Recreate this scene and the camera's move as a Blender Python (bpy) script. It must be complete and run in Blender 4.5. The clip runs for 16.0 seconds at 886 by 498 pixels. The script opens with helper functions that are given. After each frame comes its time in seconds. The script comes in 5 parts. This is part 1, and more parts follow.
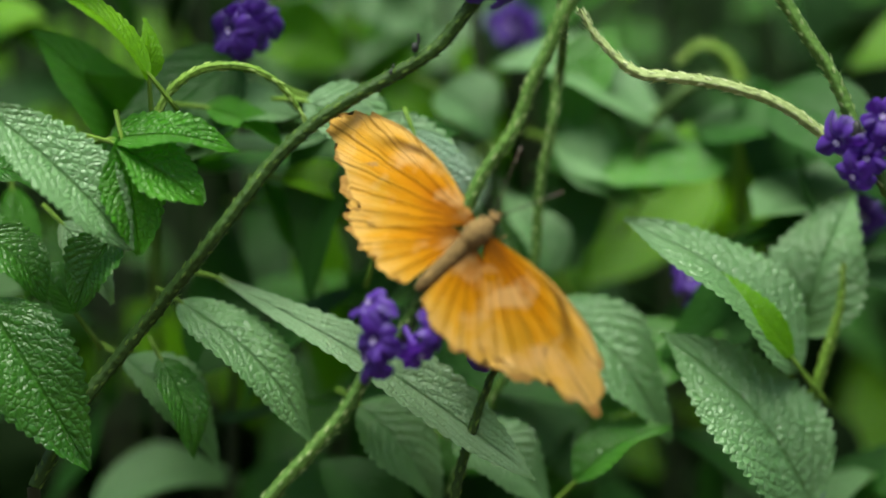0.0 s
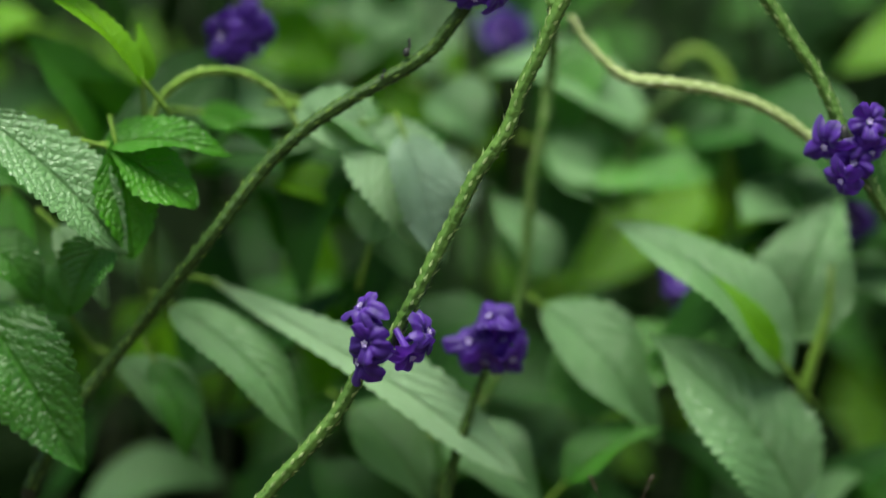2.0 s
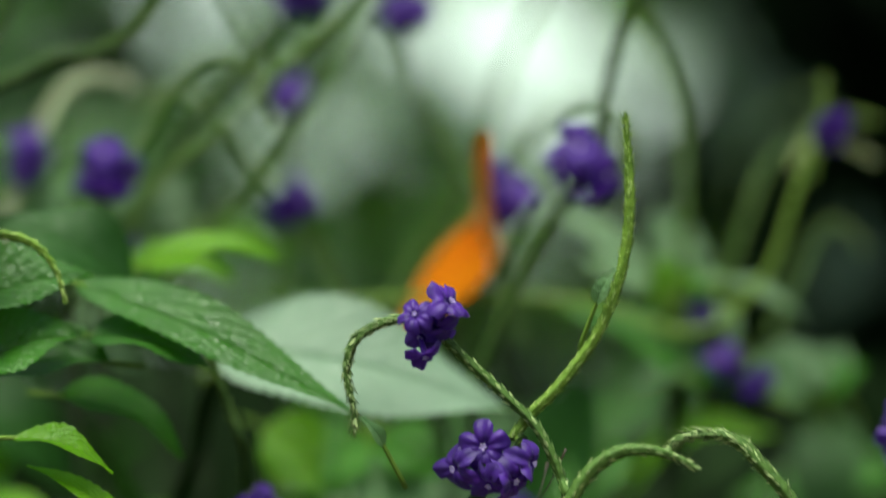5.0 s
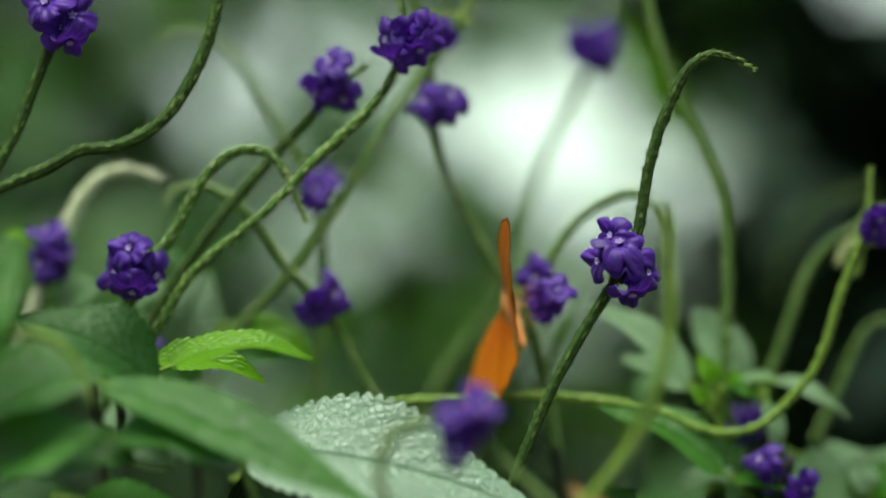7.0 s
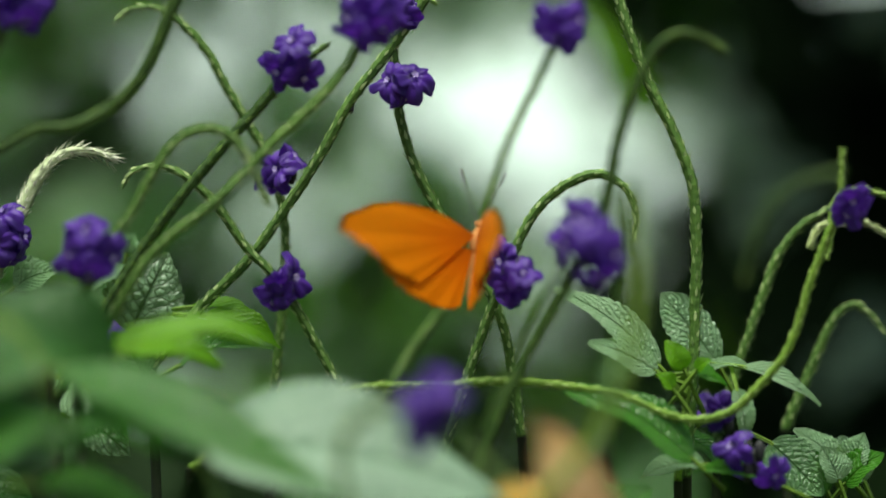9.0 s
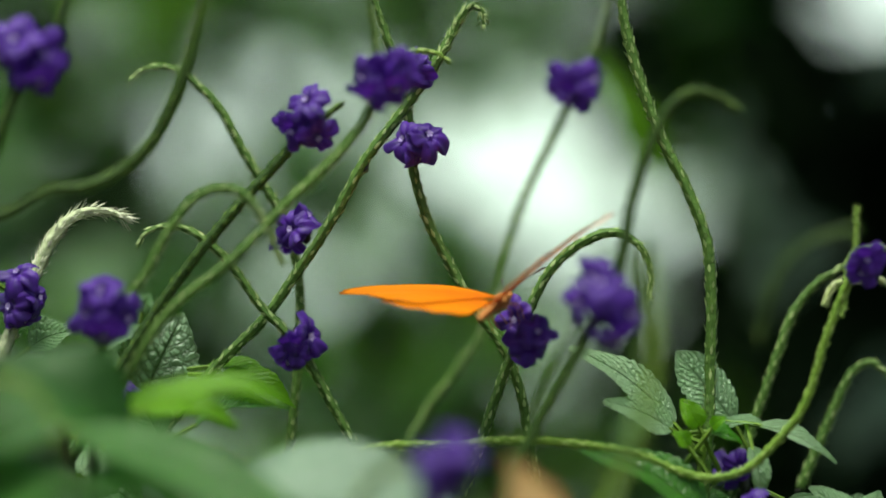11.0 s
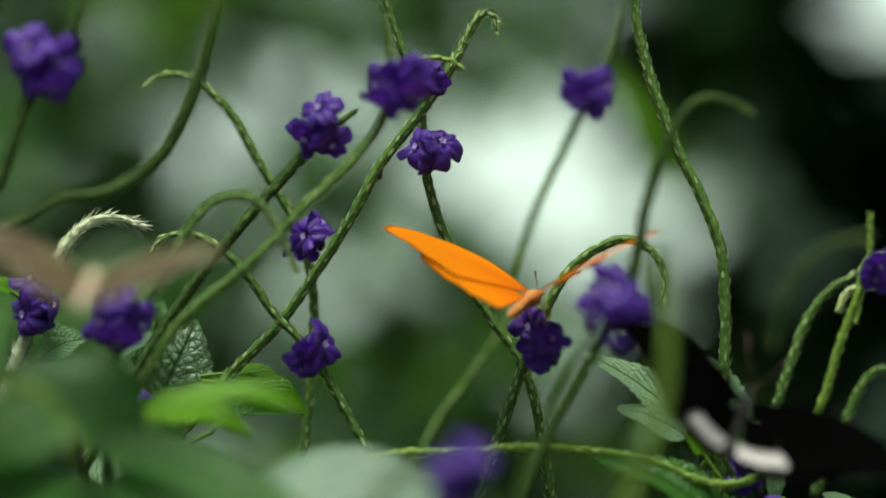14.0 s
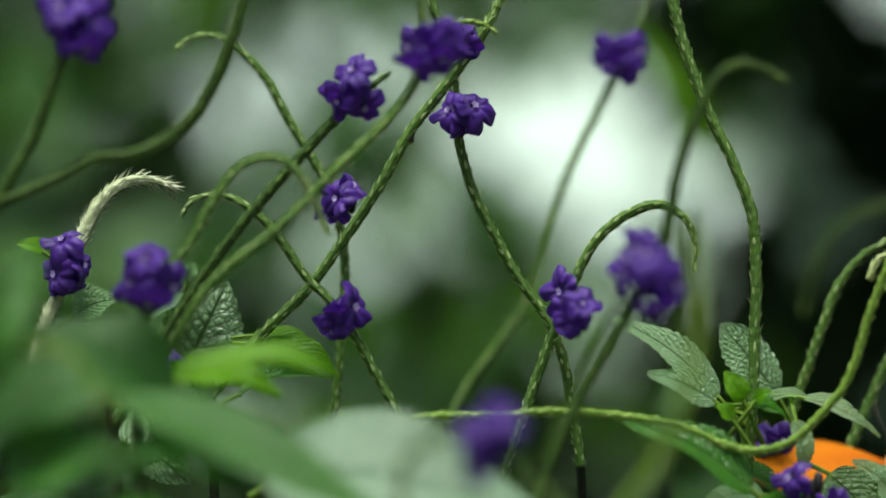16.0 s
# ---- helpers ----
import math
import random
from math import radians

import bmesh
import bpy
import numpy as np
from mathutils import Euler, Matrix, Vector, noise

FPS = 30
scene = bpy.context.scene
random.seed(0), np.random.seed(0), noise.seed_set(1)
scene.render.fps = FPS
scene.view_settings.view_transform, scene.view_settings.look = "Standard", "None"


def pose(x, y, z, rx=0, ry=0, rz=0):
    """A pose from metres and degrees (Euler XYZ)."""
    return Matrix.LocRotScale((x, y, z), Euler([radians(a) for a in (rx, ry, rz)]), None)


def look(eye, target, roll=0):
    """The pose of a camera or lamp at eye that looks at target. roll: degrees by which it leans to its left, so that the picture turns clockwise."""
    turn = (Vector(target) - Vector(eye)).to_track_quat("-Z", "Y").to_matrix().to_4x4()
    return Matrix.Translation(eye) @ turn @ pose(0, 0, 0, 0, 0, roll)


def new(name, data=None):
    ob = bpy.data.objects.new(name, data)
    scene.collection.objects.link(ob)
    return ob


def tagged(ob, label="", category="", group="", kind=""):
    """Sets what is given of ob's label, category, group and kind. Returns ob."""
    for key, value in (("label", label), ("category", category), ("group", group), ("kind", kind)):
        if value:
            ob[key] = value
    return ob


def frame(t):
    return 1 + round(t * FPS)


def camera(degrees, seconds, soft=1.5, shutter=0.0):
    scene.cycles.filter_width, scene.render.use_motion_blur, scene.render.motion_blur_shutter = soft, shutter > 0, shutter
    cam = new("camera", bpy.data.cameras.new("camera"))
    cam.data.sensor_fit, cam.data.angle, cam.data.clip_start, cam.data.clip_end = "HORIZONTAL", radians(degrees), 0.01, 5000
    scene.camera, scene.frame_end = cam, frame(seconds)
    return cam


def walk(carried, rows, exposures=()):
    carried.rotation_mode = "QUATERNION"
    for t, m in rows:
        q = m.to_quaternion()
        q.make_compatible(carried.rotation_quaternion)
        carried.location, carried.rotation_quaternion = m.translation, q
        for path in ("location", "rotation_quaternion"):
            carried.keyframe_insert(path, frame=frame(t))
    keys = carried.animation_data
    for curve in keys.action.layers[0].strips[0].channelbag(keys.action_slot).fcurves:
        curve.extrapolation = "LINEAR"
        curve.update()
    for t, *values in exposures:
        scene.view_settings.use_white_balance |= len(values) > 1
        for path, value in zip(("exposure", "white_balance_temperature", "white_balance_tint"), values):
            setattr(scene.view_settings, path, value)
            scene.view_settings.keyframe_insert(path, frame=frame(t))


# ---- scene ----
# A shrub of purple-flowered vervain in a butterfly house, seen through a long lens.
# Plan units: (x, depth, z) in millimetres; depth counts from the rear flower spikes, z from eye height.
EYE = 1.0
REAR = 2.5


def P(x, d, z):
    return Vector((x / 1000, REAR + d / 1000, EYE + z / 1000))


cam = camera(4.5, 16.0, soft=1.7, shutter=0.35)
cam.data.dof.use_dof = True
cam.data.dof.focus_distance = 2.5
cam.data.dof.aperture_fstop = 3.2
walk(cam, [
    (0, pose(0, -0.11, EYE, 87.082, 0, -0.022)),
    (0.5, pose(0, -0.124, EYE, 87.067, 0, -0.059)),
    (1, pose(0, -0.131, EYE, 87.071, 0, 0.014)),
    (1.5, pose(0, -0.131, EYE, 87.082, 0, 0.012)),
    (2, pose(0, -0.131, EYE, 87.124, 0, -0.067)),
    (2.5, pose(0, -0.131, EYE, 87.229, 0, -0.139)),
    (3, pose(0, -0.13, EYE, 87.564, 0, -0.223)),
    (3.5, pose(0, -0.128, EYE, 88.398, 0, -0.224)),
    (4, pose(0, -0.126, EYE, 89.123, 0, -0.188)),
    (4.5, pose(0, -0.125, EYE, 89.237, 0, -0.108)),
    (5, pose(0, -0.124, EYE, 89.598, 0, 0.003)),
    (5.2, pose(0, -0.122, EYE, 89.768, -0.018, 0.051)),
    (7.3, pose(0, -0.042, EYE, 90.095, 0.045, 0.200)),
    (7.5, pose(0, -0.038, EYE, 90.100, -0.018, 0.165)),
    (8, pose(0, -0.015, EYE, 90.057, -0.138, 0.107)),
    (8.5, pose(0, 0, EYE, 89.993, -0.109, 0.026)),
    (9, pose(0, 0, EYE, 90.000, 0, -0.000)),
    (9.5, pose(0, 0, EYE, 90.081, 0.028, 0.043)),
    (10, pose(0, 0, EYE, 90.254, 0.241, 0.069)),
    (12.5, pose(0, 0, EYE, 90.313, 0.094, 0.089)),
    (13, pose(0, 0, EYE, 90.300, 0.274, 0.109)),
    (13.5, pose(0, 0, EYE, 90.307, 0.124, 0.154)),
    (14, pose(0, 0, EYE, 90.336, 0.274, 0.146)),
    (14.5, pose(0, 0, EYE, 90.393, 0.043, 0.149)),
    (15, pose(0, 0, EYE, 90.327, -0.157, 0.254)),
    (15.5, pose(0, 0, EYE, 90.135, -0.153, 0.298)),
    (16, pose(0, 0, EYE, 90.151, -0.223, 0.303)),
], [(0, 0.34, 6500, -2), (3.2, 0.28, 6500, -2), (4.2, 0.08, 6500, -2), (5.2, 0.04, 6500, -2), (7.5, 0.0, 6500, 0), (10.0, 0.0, 6500, 0), (12.5, -0.14, 6500, 0), (15.0, -0.26, 6500, 0), (16.0, -0.12, 6500, 0)])

# ---- light: a bright overcast sky over the glasshouse, soft sun from high overhead ----
SUN_ELEV, SUN_ROT = radians(71), radians(195)
world = bpy.data.worlds.new("sky")
scene.world = world
world.use_nodes = True
wn = world.node_tree
sky = wn.nodes.new("ShaderNodeTexSky")
sky.sky_type = "NISHITA"
sky.sun_disc = False
sky.sun_elevation, sky.sun_rotation = SUN_ELEV, SUN_ROT
sky.dust_density = 4.0
wn.links.new(sky.outputs[0], wn.nodes["Background"].inputs[0])
wn.nodes["Background"].inputs[1].default_value = 0.1

sun_data = bpy.data.lights.new("sun", "SUN")
sun_data.energy, sun_data.angle, sun_data.color = 6.3, radians(40), (1.0, 0.96, 0.88)
sun = new("sun", sun_data)
sun_way = Vector((math.sin(SUN_ROT) * math.cos(SUN_ELEV), math.cos(SUN_ROT) * math.cos(SUN_ELEV), math.sin(SUN_ELEV)))
sun.matrix_world = look(sun_way * 5 + Vector((0, 2.5, 1)), (0, 2.5, 1))


# ---- materials ----
class Nodes:
    """A small builder for node materials."""

    def __init__(self, name):
        self.mat = bpy.data.materials.new(name)
        self.mat.use_nodes = True
        self.tree = self.mat.node_tree
        self.bsdf = self.tree.nodes["Principled BSDF"]
        self.out = self.tree.nodes["Material Output"]

    def add(self, kind, **inputs):
        n = self.tree.nodes.new(kind)
        for key, value in inputs.items():
            n.inputs[key.replace("_", " ")].default_value = value
        return n

    def link(self, a, b):
        self.tree.links.new(a, b)

    def math(self, op, a, b=None):
        n = self.tree.nodes.new("ShaderNodeMath")
        n.operation = op
        for i, v in enumerate((a, b)):
            if v is None:
                continue
            if isinstance(v, (int, float)):
                n.inputs[i].default_value = v
            else:
                self.link(v, n.inputs[i])
        return n.outputs[0]

    def ramp(self, fac, stops):
        n = self.tree.nodes.new("ShaderNodeValToRGB")
        el = n.color_ramp.elements
        while len(el) < len(stops):
            el.new(0.5)
        for e, (p, c) in zip(el, stops):
            e.position = p
            e.color = (*c, 1) if len(c) == 3 else c
        self.link(fac, n.inputs[0])
        return n.outputs[0]

    def mix(self, fac, a, b, mode="MIX"):
        n = self.tree.nodes.new("ShaderNodeMix")
        n.data_type, n.blend_type = "RGBA", mode
        for sock, v in ((n.inputs[0], fac), (n.inputs[6], a), (n.inputs[7], b)):
            if isinstance(v, (int, float)):
                sock.default_value = v
            elif isinstance(v, tuple):
                sock.default_value = (*v, 1)
            else:
                self.link(v, sock)
        return n.outputs[2]

    def noise(self, scale, detail=3.0, coord="Object"):
        tc = self.tree.nodes.new("ShaderNodeTexCoord")
        n = self.add("ShaderNodeTexNoise", Scale=scale, Detail=detail)
        self.link(tc.outputs[coord], n.inputs["Vector"])
        return n.outputs[0]

    def bump(self, height, strength, dist):
        n = self.add("ShaderNodeBump", Strength=strength, Distance=dist)
        self.link(height, n.inputs["Height"])
        self.link(n.outputs[0], self.bsdf.inputs["Normal"])
        return n.outputs[0]

    def translucent(self, colour, share):
        """Lets part of the light through, as thin leaves and wings do."""
        t = self.tree.nodes.new("ShaderNodeBsdfTranslucent")
        if isinstance(colour, tuple):
            t.inputs[0].default_value = (*colour, 1)
        else:
            self.link(colour, t.inputs[0])
        m = self.tree.nodes.new("ShaderNodeMixShader")
        m.inputs[0].default_value = share
        self.link(self.bsdf.outputs[0], m.inputs[1])
        self.link(t.outputs[0], m.inputs[2])
        self.link(m.outputs[0], self.out.inputs[0])


def leaf_material(name, dark, light, vein, gloss=0.36, relief=0.5, through_share=0.3, shine=0.6, ribs=9.0, vein_share=0.35, net=0.22, comb=0.32, line=7.0, fields=620.0):
    """Leaf blade in its own width (u) and length (v): midrib, side veins and the ladder of small veins that quilts the fields between them."""
    n = Nodes(name)
    uv = n.add("ShaderNodeUVMap")
    sep = n.add("ShaderNodeSeparateXYZ")
    n.link(uv.outputs[0], sep.inputs[0])
    u = n.math("ABSOLUTE", n.math("SUBTRACT", sep.outputs[0], 0.5))
    v = sep.outputs[1]
    slant = n.math("SUBTRACT", v, n.math("MULTIPLY", n.math("POWER", u, 1.2), 0.8))
    wig = n.math("ADD", n.math("MULTIPLY", n.math("SUBTRACT", n.noise(110, 3), 0.5), 0.1), n.math("MULTIPLY", n.math("SUBTRACT", n.noise(420, 3), 0.5), 0.06))
    saw = n.math("PINGPONG", n.math("MULTIPLY", n.math("ADD", slant, wig), ribs), 0.5)
    side = n.math("SUBTRACT", 1.0, n.math("MINIMUM", n.math("MULTIPLY", saw, line), 1.0))
    mid = n.math("SUBTRACT", 1.0, n.math("MINIMUM", n.math("MULTIPLY", u, 30.0), 1.0))
    cells = n.add("ShaderNodeTexVoronoi", Scale=fields)
    cells.feature = "DISTANCE_TO_EDGE"
    n.link(n.add("ShaderNodeNewGeometry").outputs["Position"], cells.inputs["Vector"])
    small = n.math("SUBTRACT", 1.0, n.math("MINIMUM", n.math("MULTIPLY", cells.outputs["Distance"], line), 1.0))
    swollen = n.math("SQRT", n.math("MINIMUM", n.math("MULTIPLY", cells.outputs["Distance"], 2.6), 1.0))
    veins = n.math("MAXIMUM", side, mid)
    grain = n.noise(1400, 3)
    blot = n.noise(45, 3)
    patch = n.noise(210, 4)
    crease = n.math("ABSOLUTE", n.math("SUBTRACT", n.noise(430, 2), 0.5))
    info = n.add("ShaderNodeObjectInfo")
    geo = n.add("ShaderNodeNewGeometry")
    shade = n.math("ADD", n.math("ADD", n.math("MULTIPLY", blot, 0.5), n.math("MULTIPLY", patch, 0.25)), n.math("MULTIPLY", n.math("ADD", info.outputs["Random"], geo.outputs["Random Per Island"]), 0.16))
    base = n.ramp(shade, [(0.28, dark), (0.72, light)])
    base = n.mix(n.math("MULTIPLY", veins, vein_share), base, vein)
    base = n.mix(n.math("MULTIPLY", small, net), base, (dark[0] * 0.5, dark[1] * 0.55, dark[2] * 0.5))
    n.link(base, n.bsdf.inputs["Base Color"])
    n.link(n.math("ADD", gloss - 0.1, n.math("MULTIPLY", patch, 0.2)), n.bsdf.inputs["Roughness"])
    n.bsdf.inputs["Specular IOR Level"].default_value = shine
    pillow = n.math("MULTIPLY", n.math("SQRT", n.math("MULTIPLY", saw, 2.0)), n.math("ADD", 0.65, n.math("MULTIPLY", swollen, 0.35)))
    h = n.math("ADD", n.math("MULTIPLY", pillow, comb), n.math("ADD", n.math("MULTIPLY", swollen, 0.18), n.math("ADD", n.math("MULTIPLY", crease, 0.5), n.math("MULTIPLY", grain, 0.2))))
    h = n.math("SUBTRACT", h, n.math("MULTIPLY", mid, 0.6))
    n.bump(h, relief, 0.0014)
    n.translucent(n.mix(0.5, base, (light[0] * 1.5, light[1] * 1.6, light[2] * 0.4)), through_share)
    return n.mat


LEAF = leaf_material("leaf_green", (0.016, 0.085, 0.005), (0.058, 0.215, 0.012), (0.07, 0.2, 0.025), gloss=0.34, relief=0.75, shine=0.65)
# near-black leaf: deep shade is put into its colour
LEAF_SHADE = leaf_material("leaf_shade_dark", (0.003, 0.010, 0.002), (0.008, 0.022, 0.004), (0.009, 0.024, 0.005), gloss=0.7, through_share=0.1, shine=0.08)
LEAF_PALE = leaf_material("leaf_grey_green", (0.08, 0.2, 0.06), (0.175, 0.345, 0.135), (0.05, 0.16, 0.025), gloss=0.4, relief=0.85, shine=0.9)
# grey sheen of the sky is put into this leaf colour
LEAF_GREY = leaf_material("leaf_grey_sheen", (0.14, 0.245, 0.15), (0.25, 0.385, 0.265), (0.11, 0.23, 0.11), gloss=0.42, relief=0.7, shine=0.9, net=0.25)
# pale crinkled leaf; also picked where a shaded leaf has to look lit
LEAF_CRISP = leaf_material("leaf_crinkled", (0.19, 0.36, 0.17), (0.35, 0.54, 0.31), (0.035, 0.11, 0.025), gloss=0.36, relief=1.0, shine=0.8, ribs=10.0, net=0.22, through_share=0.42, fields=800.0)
LEAF_YOUNG = leaf_material("leaf_young", (0.075, 0.235, 0.004), (0.16, 0.38, 0.008), (0.18, 0.38, 0.02), through_share=0.5, shine=0.4)
LEAF_BRIGHT = leaf_material("leaf_bright_green", (0.03, 0.14, 0.004), (0.07, 0.27, 0.010), (0.09, 0.25, 0.02), gloss=0.36, relief=0.9, shine=0.5, through_share=0.35)
LEAF_DARK = leaf_material("leaf_dark_green", (0.008, 0.042, 0.005), (0.026, 0.1, 0.012), (0.03, 0.1, 0.016), gloss=0.45, relief=0.5, shine=0.3)
LEAF_VEINED = leaf_material("leaf_dark_veined", (0.13, 0.24, 0.12), (0.24, 0.39, 0.21), (0.006, 0.025, 0.006), relief=1.0, vein_share=1.0, ribs=7.0, net=1.0, comb=0.25, line=5.0, fields=520.0)


def stem_material(name, dark, light):
    """The green axis of a flower spike: u runs round it, v along it in centimetres."""
    n = Nodes(name)
    uv = n.add("ShaderNodeUVMap")
    sep = n.add("ShaderNodeSeparateXYZ")
    n.link(uv.outputs[0], sep.inputs[0])
    groove = n.math("PINGPONG", n.math("MULTIPLY", sep.outputs[0], 5.0), 0.5)
    rough = n.noise(700, 3)
    blot = n.noise(70, 3)
    base = n.ramp(n.math("ADD", n.math("MULTIPLY", rough, 0.6), n.math("MULTIPLY", blot, 0.4)), [(0.3, dark), (0.75, light)])
    base = n.mix(n.math("MULTIPLY", n.math("SUBTRACT", 0.5, groove), 0.5), base, dark)
    n.link(base, n.bsdf.inputs["Base Color"])
    n.bsdf.inputs["Roughness"].default_value = 0.6
    n.bsdf.inputs["Specular IOR Level"].default_value = 0.3
    n.bump(n.math("ADD", groove, rough), 0.7, 0.0006)
    return n.mat


def bract_material(name, dark, light):
    """Thin dry scales on the spikes, each its own shade."""
    n = Nodes(name)
    geo = n.add("ShaderNodeNewGeometry")
    mixed = n.math("ADD", n.math("MULTIPLY", geo.outputs["Random Per Island"], 0.7), n.math("MULTIPLY", n.noise(500, 3), 0.4))
    base = n.ramp(mixed, [(0.15, dark), (0.9, light)])
    n.link(base, n.bsdf.inputs["Base Color"])
    n.bsdf.inputs["Roughness"].default_value = 0.6
    n.bsdf.inputs["Specular IOR Level"].default_value = 0.25
    n.bump(n.noise(1600, 2), 0.4, 0.0003)
    n.translucent(light, 0.2)
    return n.mat


STEM = stem_material("stem_green", (0.035, 0.09, 0.012), (0.11, 0.21, 0.035))
STEM_DARK = stem_material("stem_dark", (0.013, 0.036, 0.004), (0.045, 0.1, 0.012))
STEM_PALE = stem_material("stem_pale", (0.2, 0.27, 0.08), (0.42, 0.5, 0.22))
STEM_HOARY = stem_material("stem_hoary", (0.28, 0.36, 0.17), (0.55, 0.6, 0.4))
STEM_FRESH = stem_material("stem_fresh", (0.07, 0.15, 0.012), (0.2, 0.33, 0.04))
BRACTS = {
    STEM: bract_material("bract_green", (0.075, 0.165, 0.03), (0.47, 0.6, 0.26)),
    STEM_DARK: bract_material("bract_dark", (0.028, 0.066, 0.009), (0.16, 0.26, 0.055)),
    STEM_PALE: bract_material("bract_pale", (0.3, 0.38, 0.14), (0.62, 0.68, 0.4)),
    STEM_HOARY: bract_material("bract_hoary", (0.36, 0.42, 0.24), (0.72, 0.75, 0.58)),
    STEM_FRESH: bract_material("bract_fresh", (0.1, 0.22, 0.02), (0.4, 0.55, 0.16)),
}


def petal_material(name, dark, light):
    n = Nodes(name)
    base = n.ramp(n.noise(330, 3), [(0.3, dark), (0.7, light)])
    info = n.add("ShaderNodeObjectInfo")
    base = n.mix(n.math("MULTIPLY", info.outputs["Random"], 0.35), base, dark)
    n.link(base, n.bsdf.inputs["Base Color"])
    n.bsdf.inputs["Roughness"].default_value = 0.55
    n.bsdf.inputs["Sheen Weight"].default_value = 0.1
    n.bump(n.noise(900, 2), 0.3, 0.0004)
    n.translucent(light, 0.3)
    return n.mat


PETAL = petal_material("petal_purple", (0.024, 0.003, 0.13), (0.088, 0.012, 0.36))
THROAT = petal_material("petal_white", (0.4, 0.3, 0.66), (0.7, 0.62, 0.85))
CALYX = petal_material("calyx_dark", (0.012, 0.012, 0.02), (0.03, 0.04, 0.02))


def wing_material(name, stops, vein, margin, vein_share, through_share, band=None, margin_at=0.94, bar=None, shine=0.12, streaks=1.0, relief=0.7, worn=None):
    """Butterfly wing: u fans across the wing from the body, v runs from the body to the outer edge."""
    n = Nodes(name)
    uv = n.add("ShaderNodeUVMap")
    sep = n.add("ShaderNodeSeparateXYZ")
    n.link(uv.outputs[0], sep.inputs[0])
    u, v = sep.outputs[0], sep.outputs[1]
    wig = n.math("MULTIPLY", n.math("SUBTRACT", n.noise(120, 2), 0.5), 0.05)
    # veins fork half way out
    saw = n.math("PINGPONG", n.math("MULTIPLY", n.math("ADD", u, wig), 7.0), 0.5)
    fork = n.math("PINGPONG", n.math("ADD", n.math("MULTIPLY", n.math("ADD", u, wig), 14.0), 0.5), 0.5)
    thin = n.math("SUBTRACT", 1.0, n.math("MINIMUM", n.math("MULTIPLY", n.math("MULTIPLY", saw, v), 18.0 if worn else 24.0), 1.0))
    outer_veins = n.math("SUBTRACT", 1.0, n.math("MINIMUM", n.math("MULTIPLY", n.math("MULTIPLY", fork, v), 14.0), 1.0))
    thin = n.math("MAXIMUM", thin, n.math("MULTIPLY", outer_veins, n.math("MULTIPLY", n.math("GREATER_THAN", v, 0.52), 0.4)))
    cloud = n.noise(140, 4)
    fan = n.add("ShaderNodeCombineXYZ")
    n.link(n.math("MULTIPLY", u, 30.0), fan.inputs[0])
    n.link(n.math("MULTIPLY", v, 2.2), fan.inputs[1])
    streak = n.add("ShaderNodeTexNoise", Scale=1.0, Detail=4.0)
    n.link(fan.outputs[0], streak.inputs["Vector"])
    cloud = n.math("ADD", n.math("MULTIPLY", cloud, 0.35), n.math("MULTIPLY", streak.outputs[0], 0.65))
    base = n.ramp(n.math("ADD", v, n.math("MULTIPLY", n.math("SUBTRACT", cloud, 0.5), streaks)), stops)
    base = n.mix(n.math("MULTIPLY", thin, vein_share), base, vein)
    scales = n.noise(1500, 2)
    if worn:
        rubbed = n.math("MULTIPLY", n.math("SUBTRACT", n.math("MINIMUM", n.math("MAXIMUM", n.noise(95, 4), 0.52), 0.66), 0.52), 4.5)
        base = n.mix(rubbed, base, worn)
    base = n.mix(n.math("MULTIPLY", scales, 0.25), base, stops[1][1])
    if band:
        colour, a, b = band
        w = n.math("ADD", v, n.math("MULTIPLY", n.math("SUBTRACT", cloud, 0.5), 0.35))
        inside = n.math("MULTIPLY", n.math("GREATER_THAN", w, a), n.math("LESS_THAN", w, b))
        base = n.mix(inside, base, colour)
    if bar:
        # the smudged dark bar at the end of the fore wing's cell
        off = n.math("ABSOLUTE", n.math("SUBTRACT", n.math("ADD", n.math("ADD", v, n.math("MULTIPLY", u, 0.4)), n.math("MULTIPLY", wig, 2.0)), 0.8))
        inside = n.math("SUBTRACT", 1.0, n.math("MINIMUM", n.math("MULTIPLY", off, 13.0), 1.0))
        upper = n.math("SUBTRACT", 1.0, n.math("MINIMUM", n.math("MULTIPLY", n.math("ABSOLUTE", n.math("SUBTRACT", u, 0.2)), 5.0), 1.0))
        base = n.mix(n.math("MULTIPLY", n.math("POWER", n.math("MULTIPLY", inside, upper), 0.6), 0.9), base, bar)
    edge = n.math("GREATER_THAN", n.math("ADD", v, n.math("MULTIPLY", wig, 0.6)), margin_at)
    front = n.math("LESS_THAN", u, 0.03)
    base = n.mix(n.math("MULTIPLY", edge, 0.6), base, margin)
    base = n.mix(n.math("MULTIPLY", front, 0.8), base, vein)
    n.link(base, n.bsdf.inputs["Base Color"])
    n.bsdf.inputs["Roughness"].default_value = 0.6
    n.bsdf.inputs["Specular IOR Level"].default_value = shine
    n.bump(n.math("ADD", n.math("MULTIPLY", thin, -0.6), n.math("ADD", n.math("MULTIPLY", scales, 0.3), n.math("MULTIPLY", streak.outputs[0], 0.8))), relief, 0.0006)
    n.translucent(base, through_share)
    return n.mat


def shades(*colours):
    """Evenly spaced stops from the body to the outer edge."""
    return [(0.04 + 0.92 * i / (len(colours) - 1), c) for i, c in enumerate(colours)]


